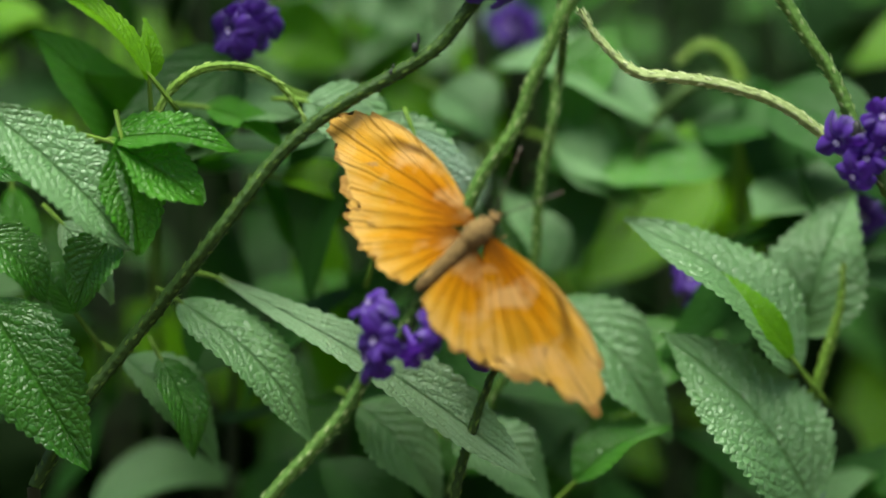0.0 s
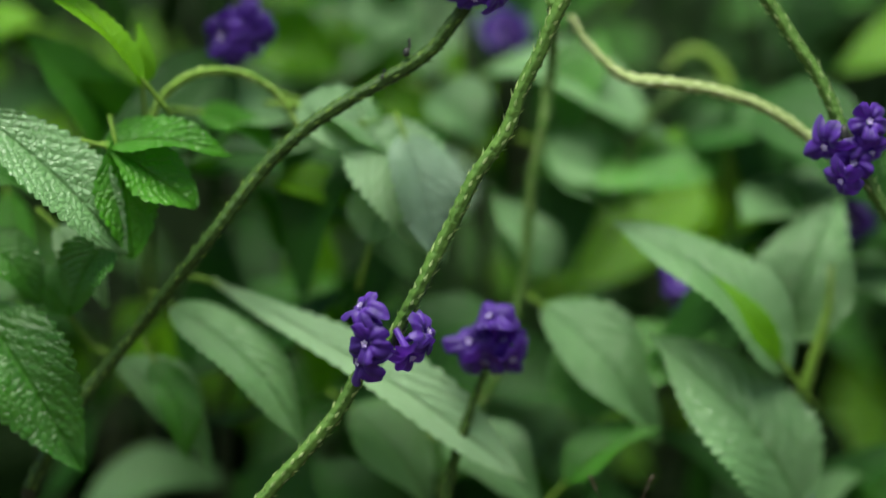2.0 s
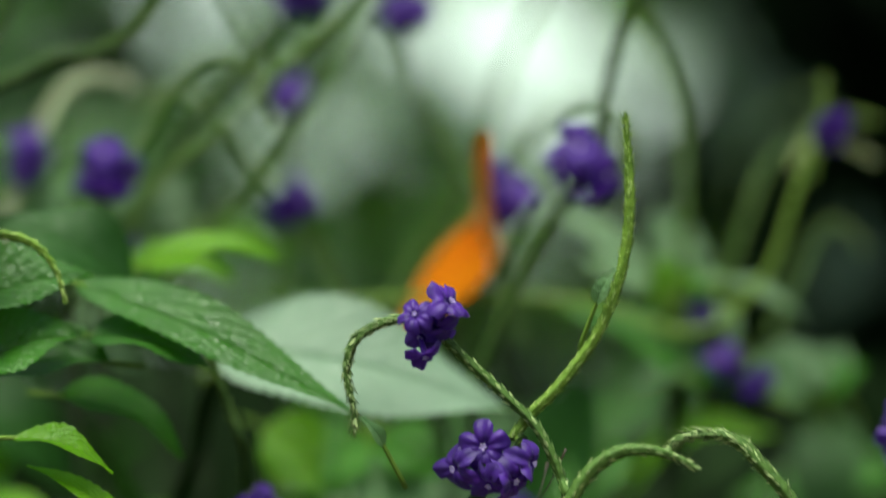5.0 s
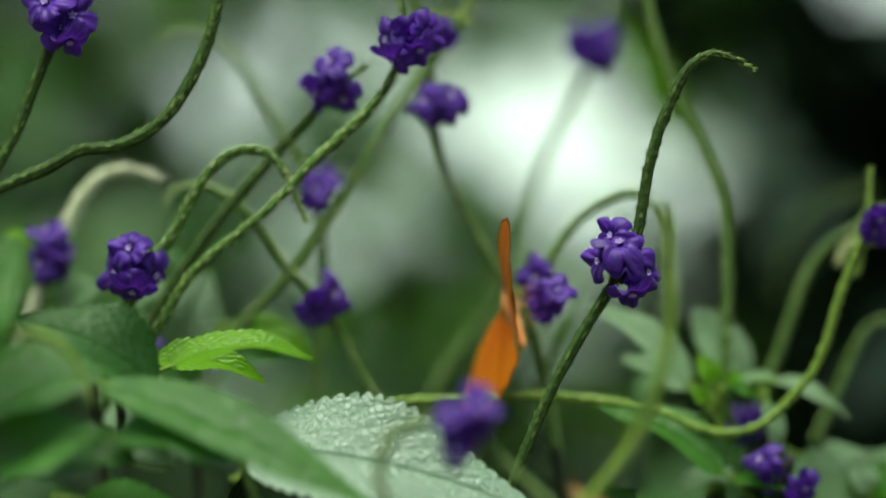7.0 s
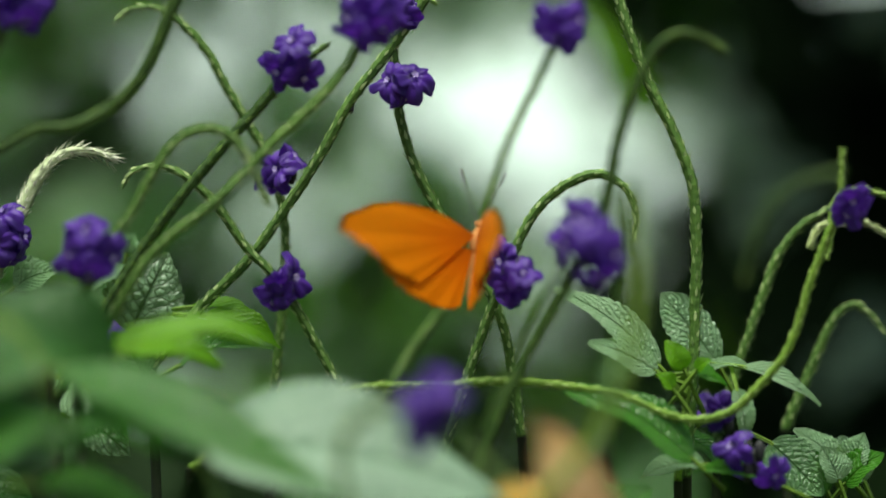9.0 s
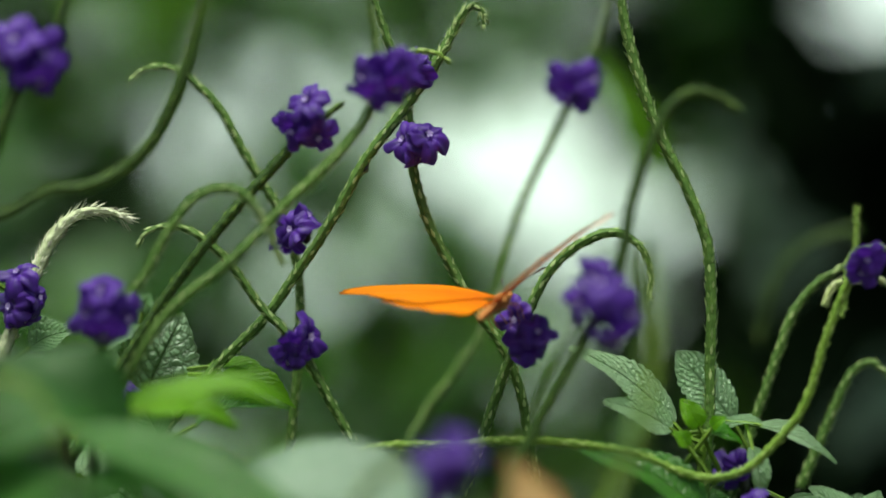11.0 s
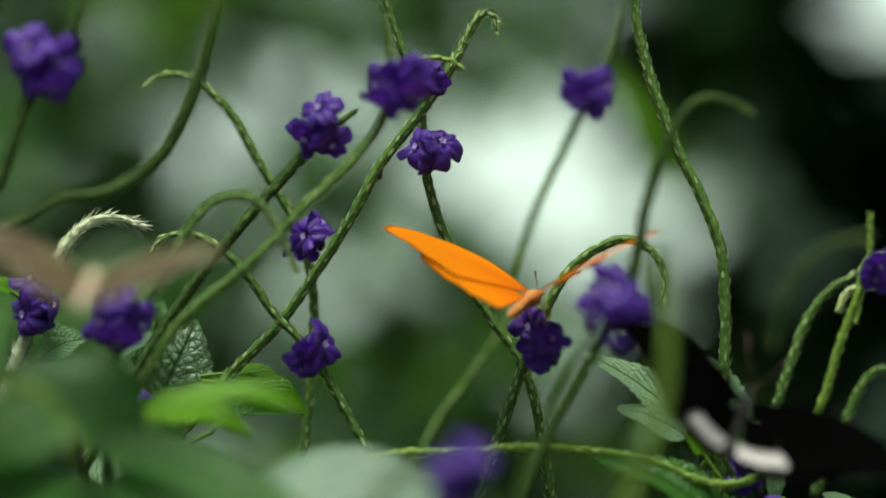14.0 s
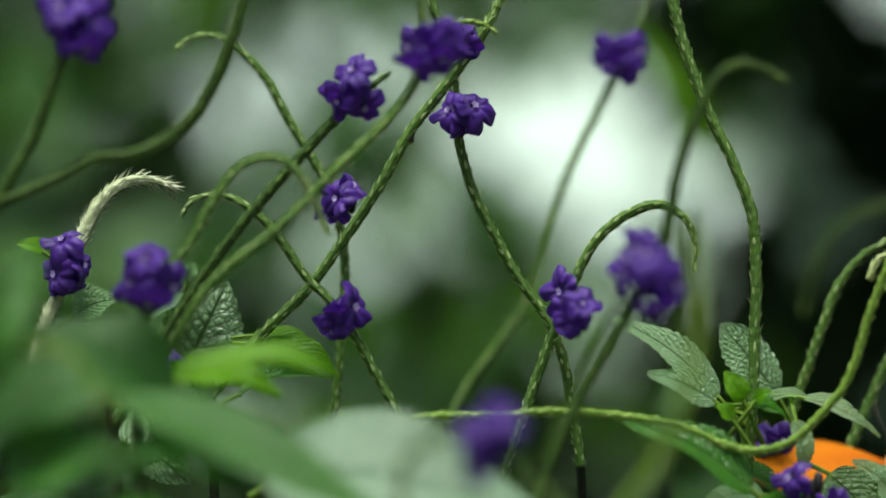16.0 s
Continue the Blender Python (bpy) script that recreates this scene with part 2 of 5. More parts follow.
WING_TOP = wing_material("wing_worn_orange", shades((0.22, 0.08, 0.01), (0.5, 0.18, 0.004), (0.66, 0.31, 0.008), (0.73, 0.42, 0.04), (0.79, 0.54, 0.16)), (0.07, 0.022, 0.004), (0.34, 0.17, 0.05), 0.62, 0.5, shine=0.05, bar=(0.1, 0.035, 0.01), streaks=0.8, worn=(0.84, 0.6, 0.27))
WING_UNDER = wing_material("wing_tan", shades((0.88, 0.6, 0.22), (0.66, 0.4, 0.12), (0.78, 0.53, 0.2), (0.9, 0.72, 0.4), (0.74, 0.52, 0.22)), (0.94, 0.82, 0.6), (0.3, 0.15, 0.05), 0.6, 0.4, bar=(0.3, 0.13, 0.04), streaks=0.9)
WING_BRIGHT = wing_material("wing_bright_orange", shades((0.62, 0.14, 0.002), (0.76, 0.2, 0.002), (0.84, 0.26, 0.003), (0.84, 0.27, 0.003)), (0.4, 0.1, 0.004), (0.05, 0.02, 0.005), 0.3, 0.32, margin_at=0.965, streaks=0.5, relief=0.25)
WING_RUST = wing_material("wing_rust", shades((0.42, 0.08, 0.003), (0.5, 0.1, 0.003), (0.56, 0.13, 0.004), (0.6, 0.17, 0.008)), (0.26, 0.045, 0.003), (0.06, 0.02, 0.005), 0.4, 0.35, margin_at=0.965, streaks=0.6)
BLACK = shades((0.0012, 0.0012, 0.0012), (0.0015, 0.0015, 0.0015), (0.002, 0.002, 0.002))
WING_BLACK = wing_material("wing_black", BLACK, (0.003, 0.003, 0.003), (0.001, 0.001, 0.001), 0.3, 0.01, shine=0.0)
WING_BLACK_BAND = wing_material("wing_black_white_band", BLACK, (0.003, 0.003, 0.003), (0.001, 0.001, 0.001), 0.3, 0.01, shine=0.0, band=((0.5, 0.49, 0.46), 0.56, 0.76))
WING_CREAM = wing_material("wing_cream_striped", shades((0.12, 0.09, 0.05), (0.22, 0.18, 0.1), (0.07, 0.05, 0.025), (0.32, 0.27, 0.17)), (0.015, 0.01, 0.006), (0.03, 0.022, 0.012), 1.0, 0.35)


def plain_material(name, a, b, scale, rough=0.6):
    n = Nodes(name)
    n.link(n.ramp(n.noise(scale, 4), [(0.3, a), (0.7, b)]), n.bsdf.inputs["Base Color"])
    n.bsdf.inputs["Roughness"].default_value = rough
    n.bump(n.noise(scale * 2.5, 4), 0.5, 0.0006)
    return n.mat


FUR_BROWN = plain_material("fur_brown", (0.07, 0.042, 0.01), (0.26, 0.16, 0.05), 900, 0.9)
FUR_PALE = plain_material("fur_pale", (0.45, 0.33, 0.2), (0.7, 0.58, 0.42), 500, 0.8)
FUR_ORANGE = plain_material("fur_orange", (0.35, 0.12, 0.02), (0.55, 0.24, 0.06), 500, 0.8)
FUR_BLACK = plain_material("fur_black", (0.002, 0.002, 0.002), (0.006, 0.006, 0.006), 500, 0.9)
DARK = plain_material("antenna_dark", (0.02, 0.012, 0.006), (0.05, 0.03, 0.015), 600, 0.5)
SOIL = plain_material("soil", (0.03, 0.02, 0.012), (0.08, 0.055, 0.035), 9, 0.95)
BARK = plain_material("bark", (0.012, 0.022, 0.007), (0.035, 0.05, 0.018), 60, 0.9)


# ---- building blocks ----
def link_mesh(name, bm, mats, parent=None, label="", smooth=True):
    me = bpy.data.meshes.new(name)
    bm.to_mesh(me)
    bm.free()
    for m in mats if isinstance(mats, (list, tuple)) else [mats]:
        me.materials.append(m)
    if smooth:
        me.shade_smooth()
    ob = new(name, me)
    if parent:
        ob.parent = parent
        ob.matrix_parent_inverse = Matrix.Translation(-parent.location) if not parent.parent else Matrix()
    if label:
        ob["label"] = label
    return ob


def spline(pts, step):
    """Points along a smooth curve through pts, about step metres apart."""
    pts = [Vector(p) for p in pts]
    ext = [pts[0] * 2 - pts[1]] + pts + [pts[-1] * 2 - pts[-2]]
    out = []
    for i in range(1, len(ext) - 2):
        a, b, c, d = ext[i - 1:i + 3]
        n = max(1, round((c - b).length / step))
        for k in range(n):
            t = k / n
            out.append(0.5 * (2 * b + (c - a) * t + (2 * a - 5 * b + 4 * c - d) * t * t + (3 * b - a - 3 * c + d) * t ** 3))
    return out + [pts[-1]]


def tube(bm, pts, radius, sides=8, knobs=0.0, start=0.3, mat=0, taper=0.02):
    """A tube along pts; its radius grows from start to 1 within taper metres. knobs: height of the spiral bracts."""
    uvl = bm.loops.layers.uv.verify()
    rings, dist = [], []
    s = 0.0
    ref = Vector((0.12, -1, 0.08)).normalized()
    for i, p in enumerate(pts):
        if i:
            s += (p - pts[i - 1]).length
        q = (pts[min(i + 1, len(pts) - 1)] - pts[max(i - 1, 0)]).normalized()
        side = q.cross(ref)
        if side.length < 0.05:
            side = q.cross(Vector((1, 0, 0)))
        side.normalize()
        ref2 = side.cross(q).normalized()
        w = min(1.0, start + (1 - start) * s / taper)
        ring = []
        for k in range(sides):
            a = 2 * math.pi * k / sides
            r = radius * w * (1 + knobs * math.sin(3 * a + s * 900) * math.sin(s * 1300 - 2 * a))
            ring.append(bm.verts.new(p + side * (r * math.cos(a)) + ref2 * (r * math.sin(a))))
        rings.append(ring)
        dist.append(s)
    for i in range(len(rings) - 1):
        for k in range(sides):
            j = (k + 1) % sides
            fc = bm.faces.new((rings[i][k], rings[i][j], rings[i + 1][j], rings[i + 1][k]))
            fc.material_index = mat
            for lp, (uu, vv) in zip(fc.loops, ((k, i), (k + 1, i), (k + 1, i + 1), (k, i + 1))):
                lp[uvl].uv = (uu / sides, dist[vv] * 100)
    for ring in (rings[0], rings[-1]):
        fc = bm.faces.new(ring)
        fc.material_index = mat
    return rings


def spike(bm, pts, radius, rng, length, size, density=4500):
    """Pointed bracts that stand off the first length metres of a flower spike."""
    s = 0.0
    for i in range(1, len(pts)):
        seg = pts[i] - pts[i - 1]
        s += seg.length
        if s > length:
            break
        q = -seg.normalized()
        for _ in range(max(1, round(seg.length * density))):
            a = rng.uniform(0, 2 * math.pi)
            side = q.cross(Vector((0.1, -1, 0.2))).normalized()
            up = side.cross(q)
            o = side * math.cos(a) + up * math.sin(a)
            base = pts[i] + o * radius * 0.7
            tip = base + o * size * rng.uniform(0.4, 0.8) + q * size * rng.uniform(0.8, 1.3)
            t = q.cross(o)
            w = size * 0.17
            vs = [bm.verts.new(v) for v in (base + t * w, base - t * w, base + q * w * 2 + o * w, tip)]
            for f3 in ((0, 1, 3), (1, 2, 3), (2, 0, 3)):
                bm.faces.new([vs[k] for k in f3])


RNG = random.Random(11)
SCALES = random.Random(29)


def bracts(bm, pts, radius, size, gap, tip, taper):
    """Pointed scales in a spiral, pressed to the stalk and overlapping towards its tip."""
    s, due, turn = 0.0, 0.001, SCALES.uniform(0, 6)
    for i in range(1, len(pts)):
        seg = pts[i] - pts[i - 1]
        s += seg.length
        if s < due:
            continue
        due += gap * SCALES.uniform(0.7, 1.3)
        turn += 2.4 + SCALES.uniform(-0.25, 0.25)
        q = -seg.normalized()
        side = q.cross(Vector((0.1, -1, 0.2))).normalized()
        up = side.cross(q)
        o = side * math.cos(turn) + up * math.sin(turn)
        t = q.cross(o)
        r = radius * min(1.0, tip + (1 - tip) * s / taper)
        ln, w = size * SCALES.uniform(0.7, 1.2), size * SCALES.uniform(0.15, 0.21)
        foot = pts[i] + o * r * 0.86
        rows = [(foot + t * w * 0.6, foot - t * w * 0.6, foot + o * w * 0.4),
                (foot + q * ln * 0.45 + t * w + o * r * 0.1, foot + q * ln * 0.45 - t * w + o * r * 0.1, foot + q * ln * 0.45 + o * (w * 0.75 + r * 0.14))]
        vs = [[bm.verts.new(p) for p in row] for row in rows]
        end = bm.verts.new(foot + q * ln + o * r * SCALES.uniform(0.2, 0.8))
        (a0, b0, c0), (a1, b1, c1) = vs
        for quad in ((a0, c0, c1, a1), (c0, b0, b1, c1), (a1, c1, end), (c1, b1, end)):
            bm.faces.new(quad)


def stem(plant, pts, r=1.4, mat=STEM, root=None, knobs=0.1, hairy=0.0, hair=1.6, tip=0.35, scale=2.1, gap=0.5, name="stem", label=""):
    """One flower stalk of a plant, from its tip to its foot. root: where it goes into the ground, in plan units."""
    way = [P(*p) for p in pts]
    r *= 0.86
    fine = spline(way, 0.0007)
    bm = bmesh.new()
    tube(bm, fine, r / 1000, 8, knobs, start=tip, taper=0.02)
    if root is not None:
        end = way[-1]
        foot = P(*root)
        foot.z = 0.0
        low = Vector((end.x + (foot.x - end.x) * 0.25, end.y + (foot.y - end.y) * 0.3, end.z - 0.16))
        tube(bm, spline([end, low, Vector((foot.x, foot.y, low.z * 0.45)), foot - Vector((0, 0, 0.02))], 0.02), r / 1000, 8, start=1, taper=0.4, mat=1)
    ob = link_mesh(name, bm, [mat, BARK], plant, label)
    bm = bmesh.new()
    bracts(bm, fine, r / 1000, scale / 1000, gap / 1000, tip, 0.02)
    if hairy:
        spike(bm, fine, r / 1000, RNG, hairy / 1000, hair / 1000)
    link_mesh("sheath", bm, BRACTS[mat], ob, "overlapping scaly bracts")
    return ob


def leaf_bm(bm, base, tip, width, normal, fold=0.25, curl=0.12, teeth=14, wave=0.04, nv=72, nu=4, mat=0, rng=RNG, droop=0.0, widest=0.38, swell=0.006, full=0.8):
    """A pointed, saw-edged leaf blade with a folded midrib, from base to tip."""
    uvl = bm.loops.layers.uv.verify()
    ax = tip - base
    ln = ax.length
    ax.normalize()
    nrm = (normal - ax * normal.dot(ax)).normalized()
    side = ax.cross(nrm)
    rows = []
    bend = math.log(0.5) / math.log(widest)
    ph = rng.uniform(0, 6)
    for i in range(nv + 1):
        v = i / nv
        half = 0.5 * width * (math.sin(math.pi * min(1, v ** bend)) ** full) * (1 - 0.22 * v)
        tooth = (v * teeth + 0.15 * math.sin(v * 21 + ph)) % 1.0
        saw = 1 + 0.2 * (math.sqrt(tooth) * (1 - tooth ** 6) - 0.5) if 0.1 < v < 0.97 else 1
        if i == nv:
            half, saw = 0.0002, 1
        half = max(half, 0.0006)
        mid = base + ax * (ln * v) + nrm * (curl * ln * math.sin(math.pi * v)) - Vector((0, 0, droop * ln * v * v))
        row = []
        for k in range(-nu, nu + 1):
            w = k / nu
            o = half * w * (saw if abs(k) == nu else 1)
            lift = fold * abs(o) + wave * width * math.sin(v * 9 + ph + (1.6 if k > 0 else 0)) * w * w + swell * width * abs(math.sin(math.pi * (v - 0.4 * abs(w) ** 1.2 + 0.02 * math.sin(v * 37 + ph * 5 + k)) * 9)) ** 0.7 * min(1, abs(w) * 4) * (1 - 0.6 * abs(w))
            row.append((mid + side * o + nrm * lift, (0.5 + 0.5 * w, v)))
        rows.append(row)
    vs = [[bm.verts.new(p) for p, _ in row] for row in rows]
    for i in range(nv):
        for k in range(2 * nu):
            fc = bm.faces.new((vs[i][k], vs[i][k + 1], vs[i + 1][k + 1], vs[i + 1][k]))
            fc.material_index = mat
            for lp, (a, b) in zip(fc.loops, ((i, k), (i, k + 1), (i + 1, k + 1), (i + 1, k))):
                lp[uvl].uv = rows[a][b][1]


def leaf(plant, ends, width, mat=LEAF, face=(0, -0.75, 0.65), fold=0.4, curl=0.14, teeth=18, stalk=True, droop=0.0, wave=0.06, widest=0.38, full=0.8, label=""):
    """One leaf of a plant: ends are its base and tip in plan units, width in millimetres."""
    a, b = P(*ends[0]), P(*ends[1])
    bm = bmesh.new()
    teeth = max(9, min(24, round((b - a).length * 1000 / 2.5)))
    leaf_bm(bm, a, b, width * 1.2 / 1000, Vector(face), fold, curl, teeth, wave, nv=teeth * 6, nu=7, droop=droop, widest=widest, full=full)
    ob = link_mesh("leaf", bm, mat, plant, label)
    if stalk:
        bm = bmesh.new()
        back = (a - b).normalized() * 0.008
        tube(bm, spline([a + (b - a) * 0.05, a, a + back + Vector((0, 0.003, -0.003))], 0.003), 0.0007, 6, start=0.7)
        link_mesh("leaf_stalk", bm, STEM_FRESH, ob)
    return ob


def floret_mesh(seed):
    """Five uneven rounded lobes with a short tube behind them, facing +z; about 10 mm across."""
    rng = random.Random(seed)
    bm = bmesh.new()
    n, rr = 45, (0.16, 0.45, 0.75, 0.93, 1.0)
    size = [rng.uniform(0.82, 1.12) for _ in range(5)]
    tilt = [rng.uniform(-1.5, 1.3) for _ in range(5)]
    ph = rng.uniform(0, 6)
    rings = []
    for q in rr:
        ring = []
        for k in range(n):
            a = 2 * math.pi * k / n
            i = k * 5 // n
            w = math.sin(math.pi * ((k * 5 / n) % 1.0))
            lobe = 0.59 + 0.41 * w ** 0.5 - 0.05 * w ** 30
            r = 0.0054 * q * (1 - (1 - lobe * (1 + (size[i] - 1) * w)) * q ** 1.5)
            z = 0.0008 * math.sin(q * 2.4) + 0.0019 * tilt[i] * w * q * q + 0.0011 * q * q * math.cos(2 * a + ph) - 0.0012 * q ** 4 + 0.0004 * q * math.sin(9 * a + ph)
            ring.append(bm.verts.new((r * math.cos(a), r * math.sin(a), z)))
        rings.append(ring)
    rings.insert(0, [bm.verts.new((0.0006 * math.cos(2 * math.pi * k / n), 0.0006 * math.sin(2 * math.pi * k / n), -0.006)) for k in range(n)])
    for i in range(len(rings) - 1):
        for k in range(n):
            j = (k + 1) % n
            bm.faces.new((rings[i][k], rings[i][j], rings[i + 1][j], rings[i + 1][k]))
    me = bpy.data.meshes.new("flower")
    bm.to_mesh(me)
    bm.free()
    me.materials.append(PETAL)
    me.shade_smooth()
    return me


def throat_mesh():
    """The pale star in the mouth of a floret."""
    bm = bmesh.new()
    n = 20
    c = bm.verts.new((0, 0, 0.0004))
    ring = [bm.verts.new((0.0007 * (1 + 0.3 * math.cos(5 * a)) * math.cos(a), 0.0007 * (1 + 0.3 * math.cos(5 * a)) * math.sin(a), 0.0012)) for a in (2 * math.pi * k / n for k in range(n))]
    for k in range(n):
        bm.faces.new((c, ring[k], ring[(k + 1) % n]))
    me = bpy.data.meshes.new("throat")
    bm.to_mesh(me)
    bm.free()
    me.materials.append(THROAT)
    return me


FLORETS, THROAT_ME = [floret_mesh(i) for i in range(5)], throat_mesh()


def flower(plant, at, face=(0, -1, 0.1), size=1.0, spin=0.0):
    """One open floret at a place in plan units, facing a direction."""
    ob = new("flower", RNG.choice(FLORETS))
    ob.parent = plant
    ob.matrix_parent_inverse = Matrix.Translation(-plant.location)
    turn = Vector(face).to_track_quat("Z", "Y").to_matrix().to_4x4()
    ob.matrix_basis = Matrix.Translation(P(*at)) @ turn @ pose(0, 0, 0, 0, 0, spin) @ Matrix.Diagonal((size, size, size, 1))
    th = new("throat", THROAT_ME)
    th.parent = ob
    return ob


def flowers(plant, places, size=1.0, spread=0.8):
    c = sum((P(*p) for p in places), Vector()) / len(places)
    for at in places:
        out = (P(*at) - c) * 230
        way = (out.x + RNG.uniform(-spread, spread), -1, out.z * 0.8 + RNG.uniform(-1.1, 0.7))
        flower(plant, (at[0], at[1] + RNG.uniform(-2.5, 2.5), at[2]), way, size * RNG.uniform(0.9, 1.14), RNG.uniform(0, 72))
    # dark buds and calyces in the middle of the cluster
    bm = bmesh.new()
    for i in range(4):
        o = Vector((RNG.uniform(-3, 3), RNG.uniform(3, 5), RNG.uniform(-3.5, 3.5))) / 1000
        m = Matrix.Translation(c + o) @ Matrix.Diagonal((0.0012, 0.0012, 0.0026, 1))
        bmesh.ops.create_icosphere(bm, subdivisions=2, radius=1, matrix=m)
    link_mesh("calyx", bm, CALYX, plant)


def shrub(x, d, label, group="vervain shrubs"):
    ob = new("vervain_shrub")
    ob.location = (x / 1000, REAR + d / 1000, 0)
    return tagged(ob, label, "shrub", group)


# ---- the setting ----
bm = bmesh.new()
bmesh.ops.create_grid(bm, x_segments=60, y_segments=60, size=30)
for v in bm.verts:
    v.co.z = 0.03 * noise.noise(v.co * 0.7)
ground = link_mesh("ground", bm, SOIL)
tagged(ground, "bare dark soil of the planting bed", "ground", kind="structure")


def backdrop():
    """A plane that glows in place of the bright hazy sky and pale glass far behind the planting."""
    n = Nodes("haze_glow")
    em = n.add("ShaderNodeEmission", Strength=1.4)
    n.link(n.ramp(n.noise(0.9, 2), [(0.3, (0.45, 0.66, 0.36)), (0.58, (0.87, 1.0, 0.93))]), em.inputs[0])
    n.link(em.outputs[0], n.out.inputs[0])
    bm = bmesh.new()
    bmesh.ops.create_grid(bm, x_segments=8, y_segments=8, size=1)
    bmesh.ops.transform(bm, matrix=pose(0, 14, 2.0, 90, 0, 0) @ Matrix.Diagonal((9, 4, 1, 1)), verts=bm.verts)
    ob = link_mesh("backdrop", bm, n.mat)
    tagged(ob, "glowing sheet for the bright hazy daylight far behind the plants", "backdrop", kind="structure")


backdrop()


def foliage(name, label, count, place, size, mats, seed, face=(0, -0.5, 0.85)):
    """Many small leaves as one mass: place(rng) gives a centre in plan units, or None."""
    rng = random.Random(seed)
    bm = bmesh.new()
    made = 0
    while made < count:
        made += 1
        c = place(rng)
        if c is None:
            continue
        c = P(*c)
        ln = rng.uniform(*size) / 1000
        a = rng.uniform(0, 2 * math.pi)
        way = Vector((math.cos(a), rng.uniform(-0.5, 0.5), math.sin(a) * 0.8 - 0.35)).normalized()
        nrm = Vector((face[0] + rng.uniform(-0.6, 0.6), face[1] + rng.uniform(-0.5, 0.5), face[2] + rng.uniform(-0.4, 0.3)))
        leaf_bm(bm, c - way * ln / 2, c + way * ln / 2, ln * rng.uniform(0.42, 0.6), nrm, rng.uniform(0.05, 0.4), rng.uniform(-0.05, 0.18), 12, 0.05, nv=10, nu=2, mat=rng.randrange(len(mats)), rng=rng)
    ob = link_mesh(name, bm, mats)
    return tagged(ob, label, "foliage", kind="stuff")


def far_gap(x, z):
    """How open the far leaves are: a bright gap in the middle, thick and dark to the right and below."""
    g = 1.5 * math.exp(-((x - 16) / 27) ** 2 - ((z - 40) / 22) ** 2)
    g += 0.6 * math.exp(-((x - 44) / 19) ** 2 - ((z - 18) / 17) ** 2)
    g += 0.74 * math.exp(-((x + 48) / 27) ** 2 - ((z - 50) / 22) ** 2)
    g += 0.4 * math.exp(-((x + 98) / 20) ** 2 - ((z - 52) / 20) ** 2)
    g += 0.2 * math.exp(-((x + 60) / 60) ** 2 - ((z - 30) / 28) ** 2)
    g += 0.32 * math.exp(-((x + 26) / 26) ** 2 - ((z - 10) / 19) ** 2)
    g += 0.18 * math.exp(-((x + 5) / 45) ** 2 - ((z - 5) / 18) ** 2)
    g += 0.25 * math.exp(-((x + 24) / 18) ** 2 - ((z - 42) / 20) ** 2)
    return g


CHINKS = ((100, 71, 23), (63, 22, 7.4), (72, 11, 5), (88, -26, 4.5), (64, 40, 6))


def far_place(rng):
    x, z, d = rng.uniform(-170, 72), rng.uniform(-120, 130), rng.uniform(330, 640)
    if rng.random() < far_gap(x, z) or any(math.hypot(x - a, z - b) < c for a, b, c in CHINKS):
        return None
    k = (2500 + d) / 2850
    return (x * k, d, z * k)


# bright and near-black leaves mixed, so colour carries the sun and shade
foliage("background_foliage", "foliage far behind the flowers, light and shade put into the leaf colours", 2600, far_place, (14, 34), [LEAF, LEAF_YOUNG, LEAF_SHADE, LEAF, LEAF_SHADE, LEAF_PALE], 5)


# added pale leaves whose colour stands in for blurred glints of light
def glint_place(rng):
    x, z = rng.choice(((76, 16), (84, 12), (79, 4), (70, 30), (98, -28), (106, -22), (92, -34), (112, 50), (104, 58), (66, 44)))
    return (x + rng.uniform(-4, 4), rng.uniform(250, 300), z + rng.uniform(-4, 4))


foliage("background_leaves", "small pale leaves added as glints of light before the dark trees", 60, glint_place, (8, 16), [LEAF_GREY], 31, (0, -0.75, 0.65))


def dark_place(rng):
    """The mass to the side, its shade put into near-black leaves, with a few small chinks of light."""
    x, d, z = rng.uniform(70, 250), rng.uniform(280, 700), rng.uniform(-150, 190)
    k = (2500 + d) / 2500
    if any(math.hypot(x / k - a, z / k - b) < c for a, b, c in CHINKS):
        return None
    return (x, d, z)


foliage("background_foliage", "tree foliage behind the flowers, its shade put into the leaf colour", 1700, dark_place, (28, 52), [LEAF_SHADE], 6)


# canopy added above the view to block light from the right side
def canopy_place(rng):
    x, d, h = rng.uniform(58, 440), rng.uniform(60, 1020), rng.random()
    r = abs((x - 240) / 195) ** 5 + abs((d - 540) / 480) ** 5 + rng.uniform(-0.35, 0.35)
    return (x, d, 170 + h * 230 * max(0.25, 1 - 0.5 * r)) if r < 1 else None


foliage("tree_canopy", "canopy added out of view to shade the leaves below it", 3600, canopy_place, (70, 130), [LEAF_SHADE], 9, (0, 0, 1))


def tree():
    """Trunk and limbs, added out of view to carry the shading canopy."""
    thing = tagged(new("tree"), "dark-barked trunk added out of view to carry the shading canopy", "tree")
    foot = P(330, 820, 0)
    foot.z = -0.03
    fork = P(320, 800, -40)
    bm = bmesh.new()
    tube(bm, spline([P(315, 780, 120), fork, P(335, 815, -500), foot], 0.04), 0.045, 12, 0.12, start=0.4, taper=0.9)
    link_mesh("trunk", bm, BARK, thing)
    for x, d, z in ((200, 400, 230), (360, 500, 250), (230, 900, 240), (400, 860, 260), (280, 650, 300)):
        bm = bmesh.new()
        tube(bm, spline([P(x, d, z), P((x + 320) / 2, (d + 800) / 2, z * 0.55), fork], 0.03), 0.02, 8, 0.1, start=0.2, taper=0.4)
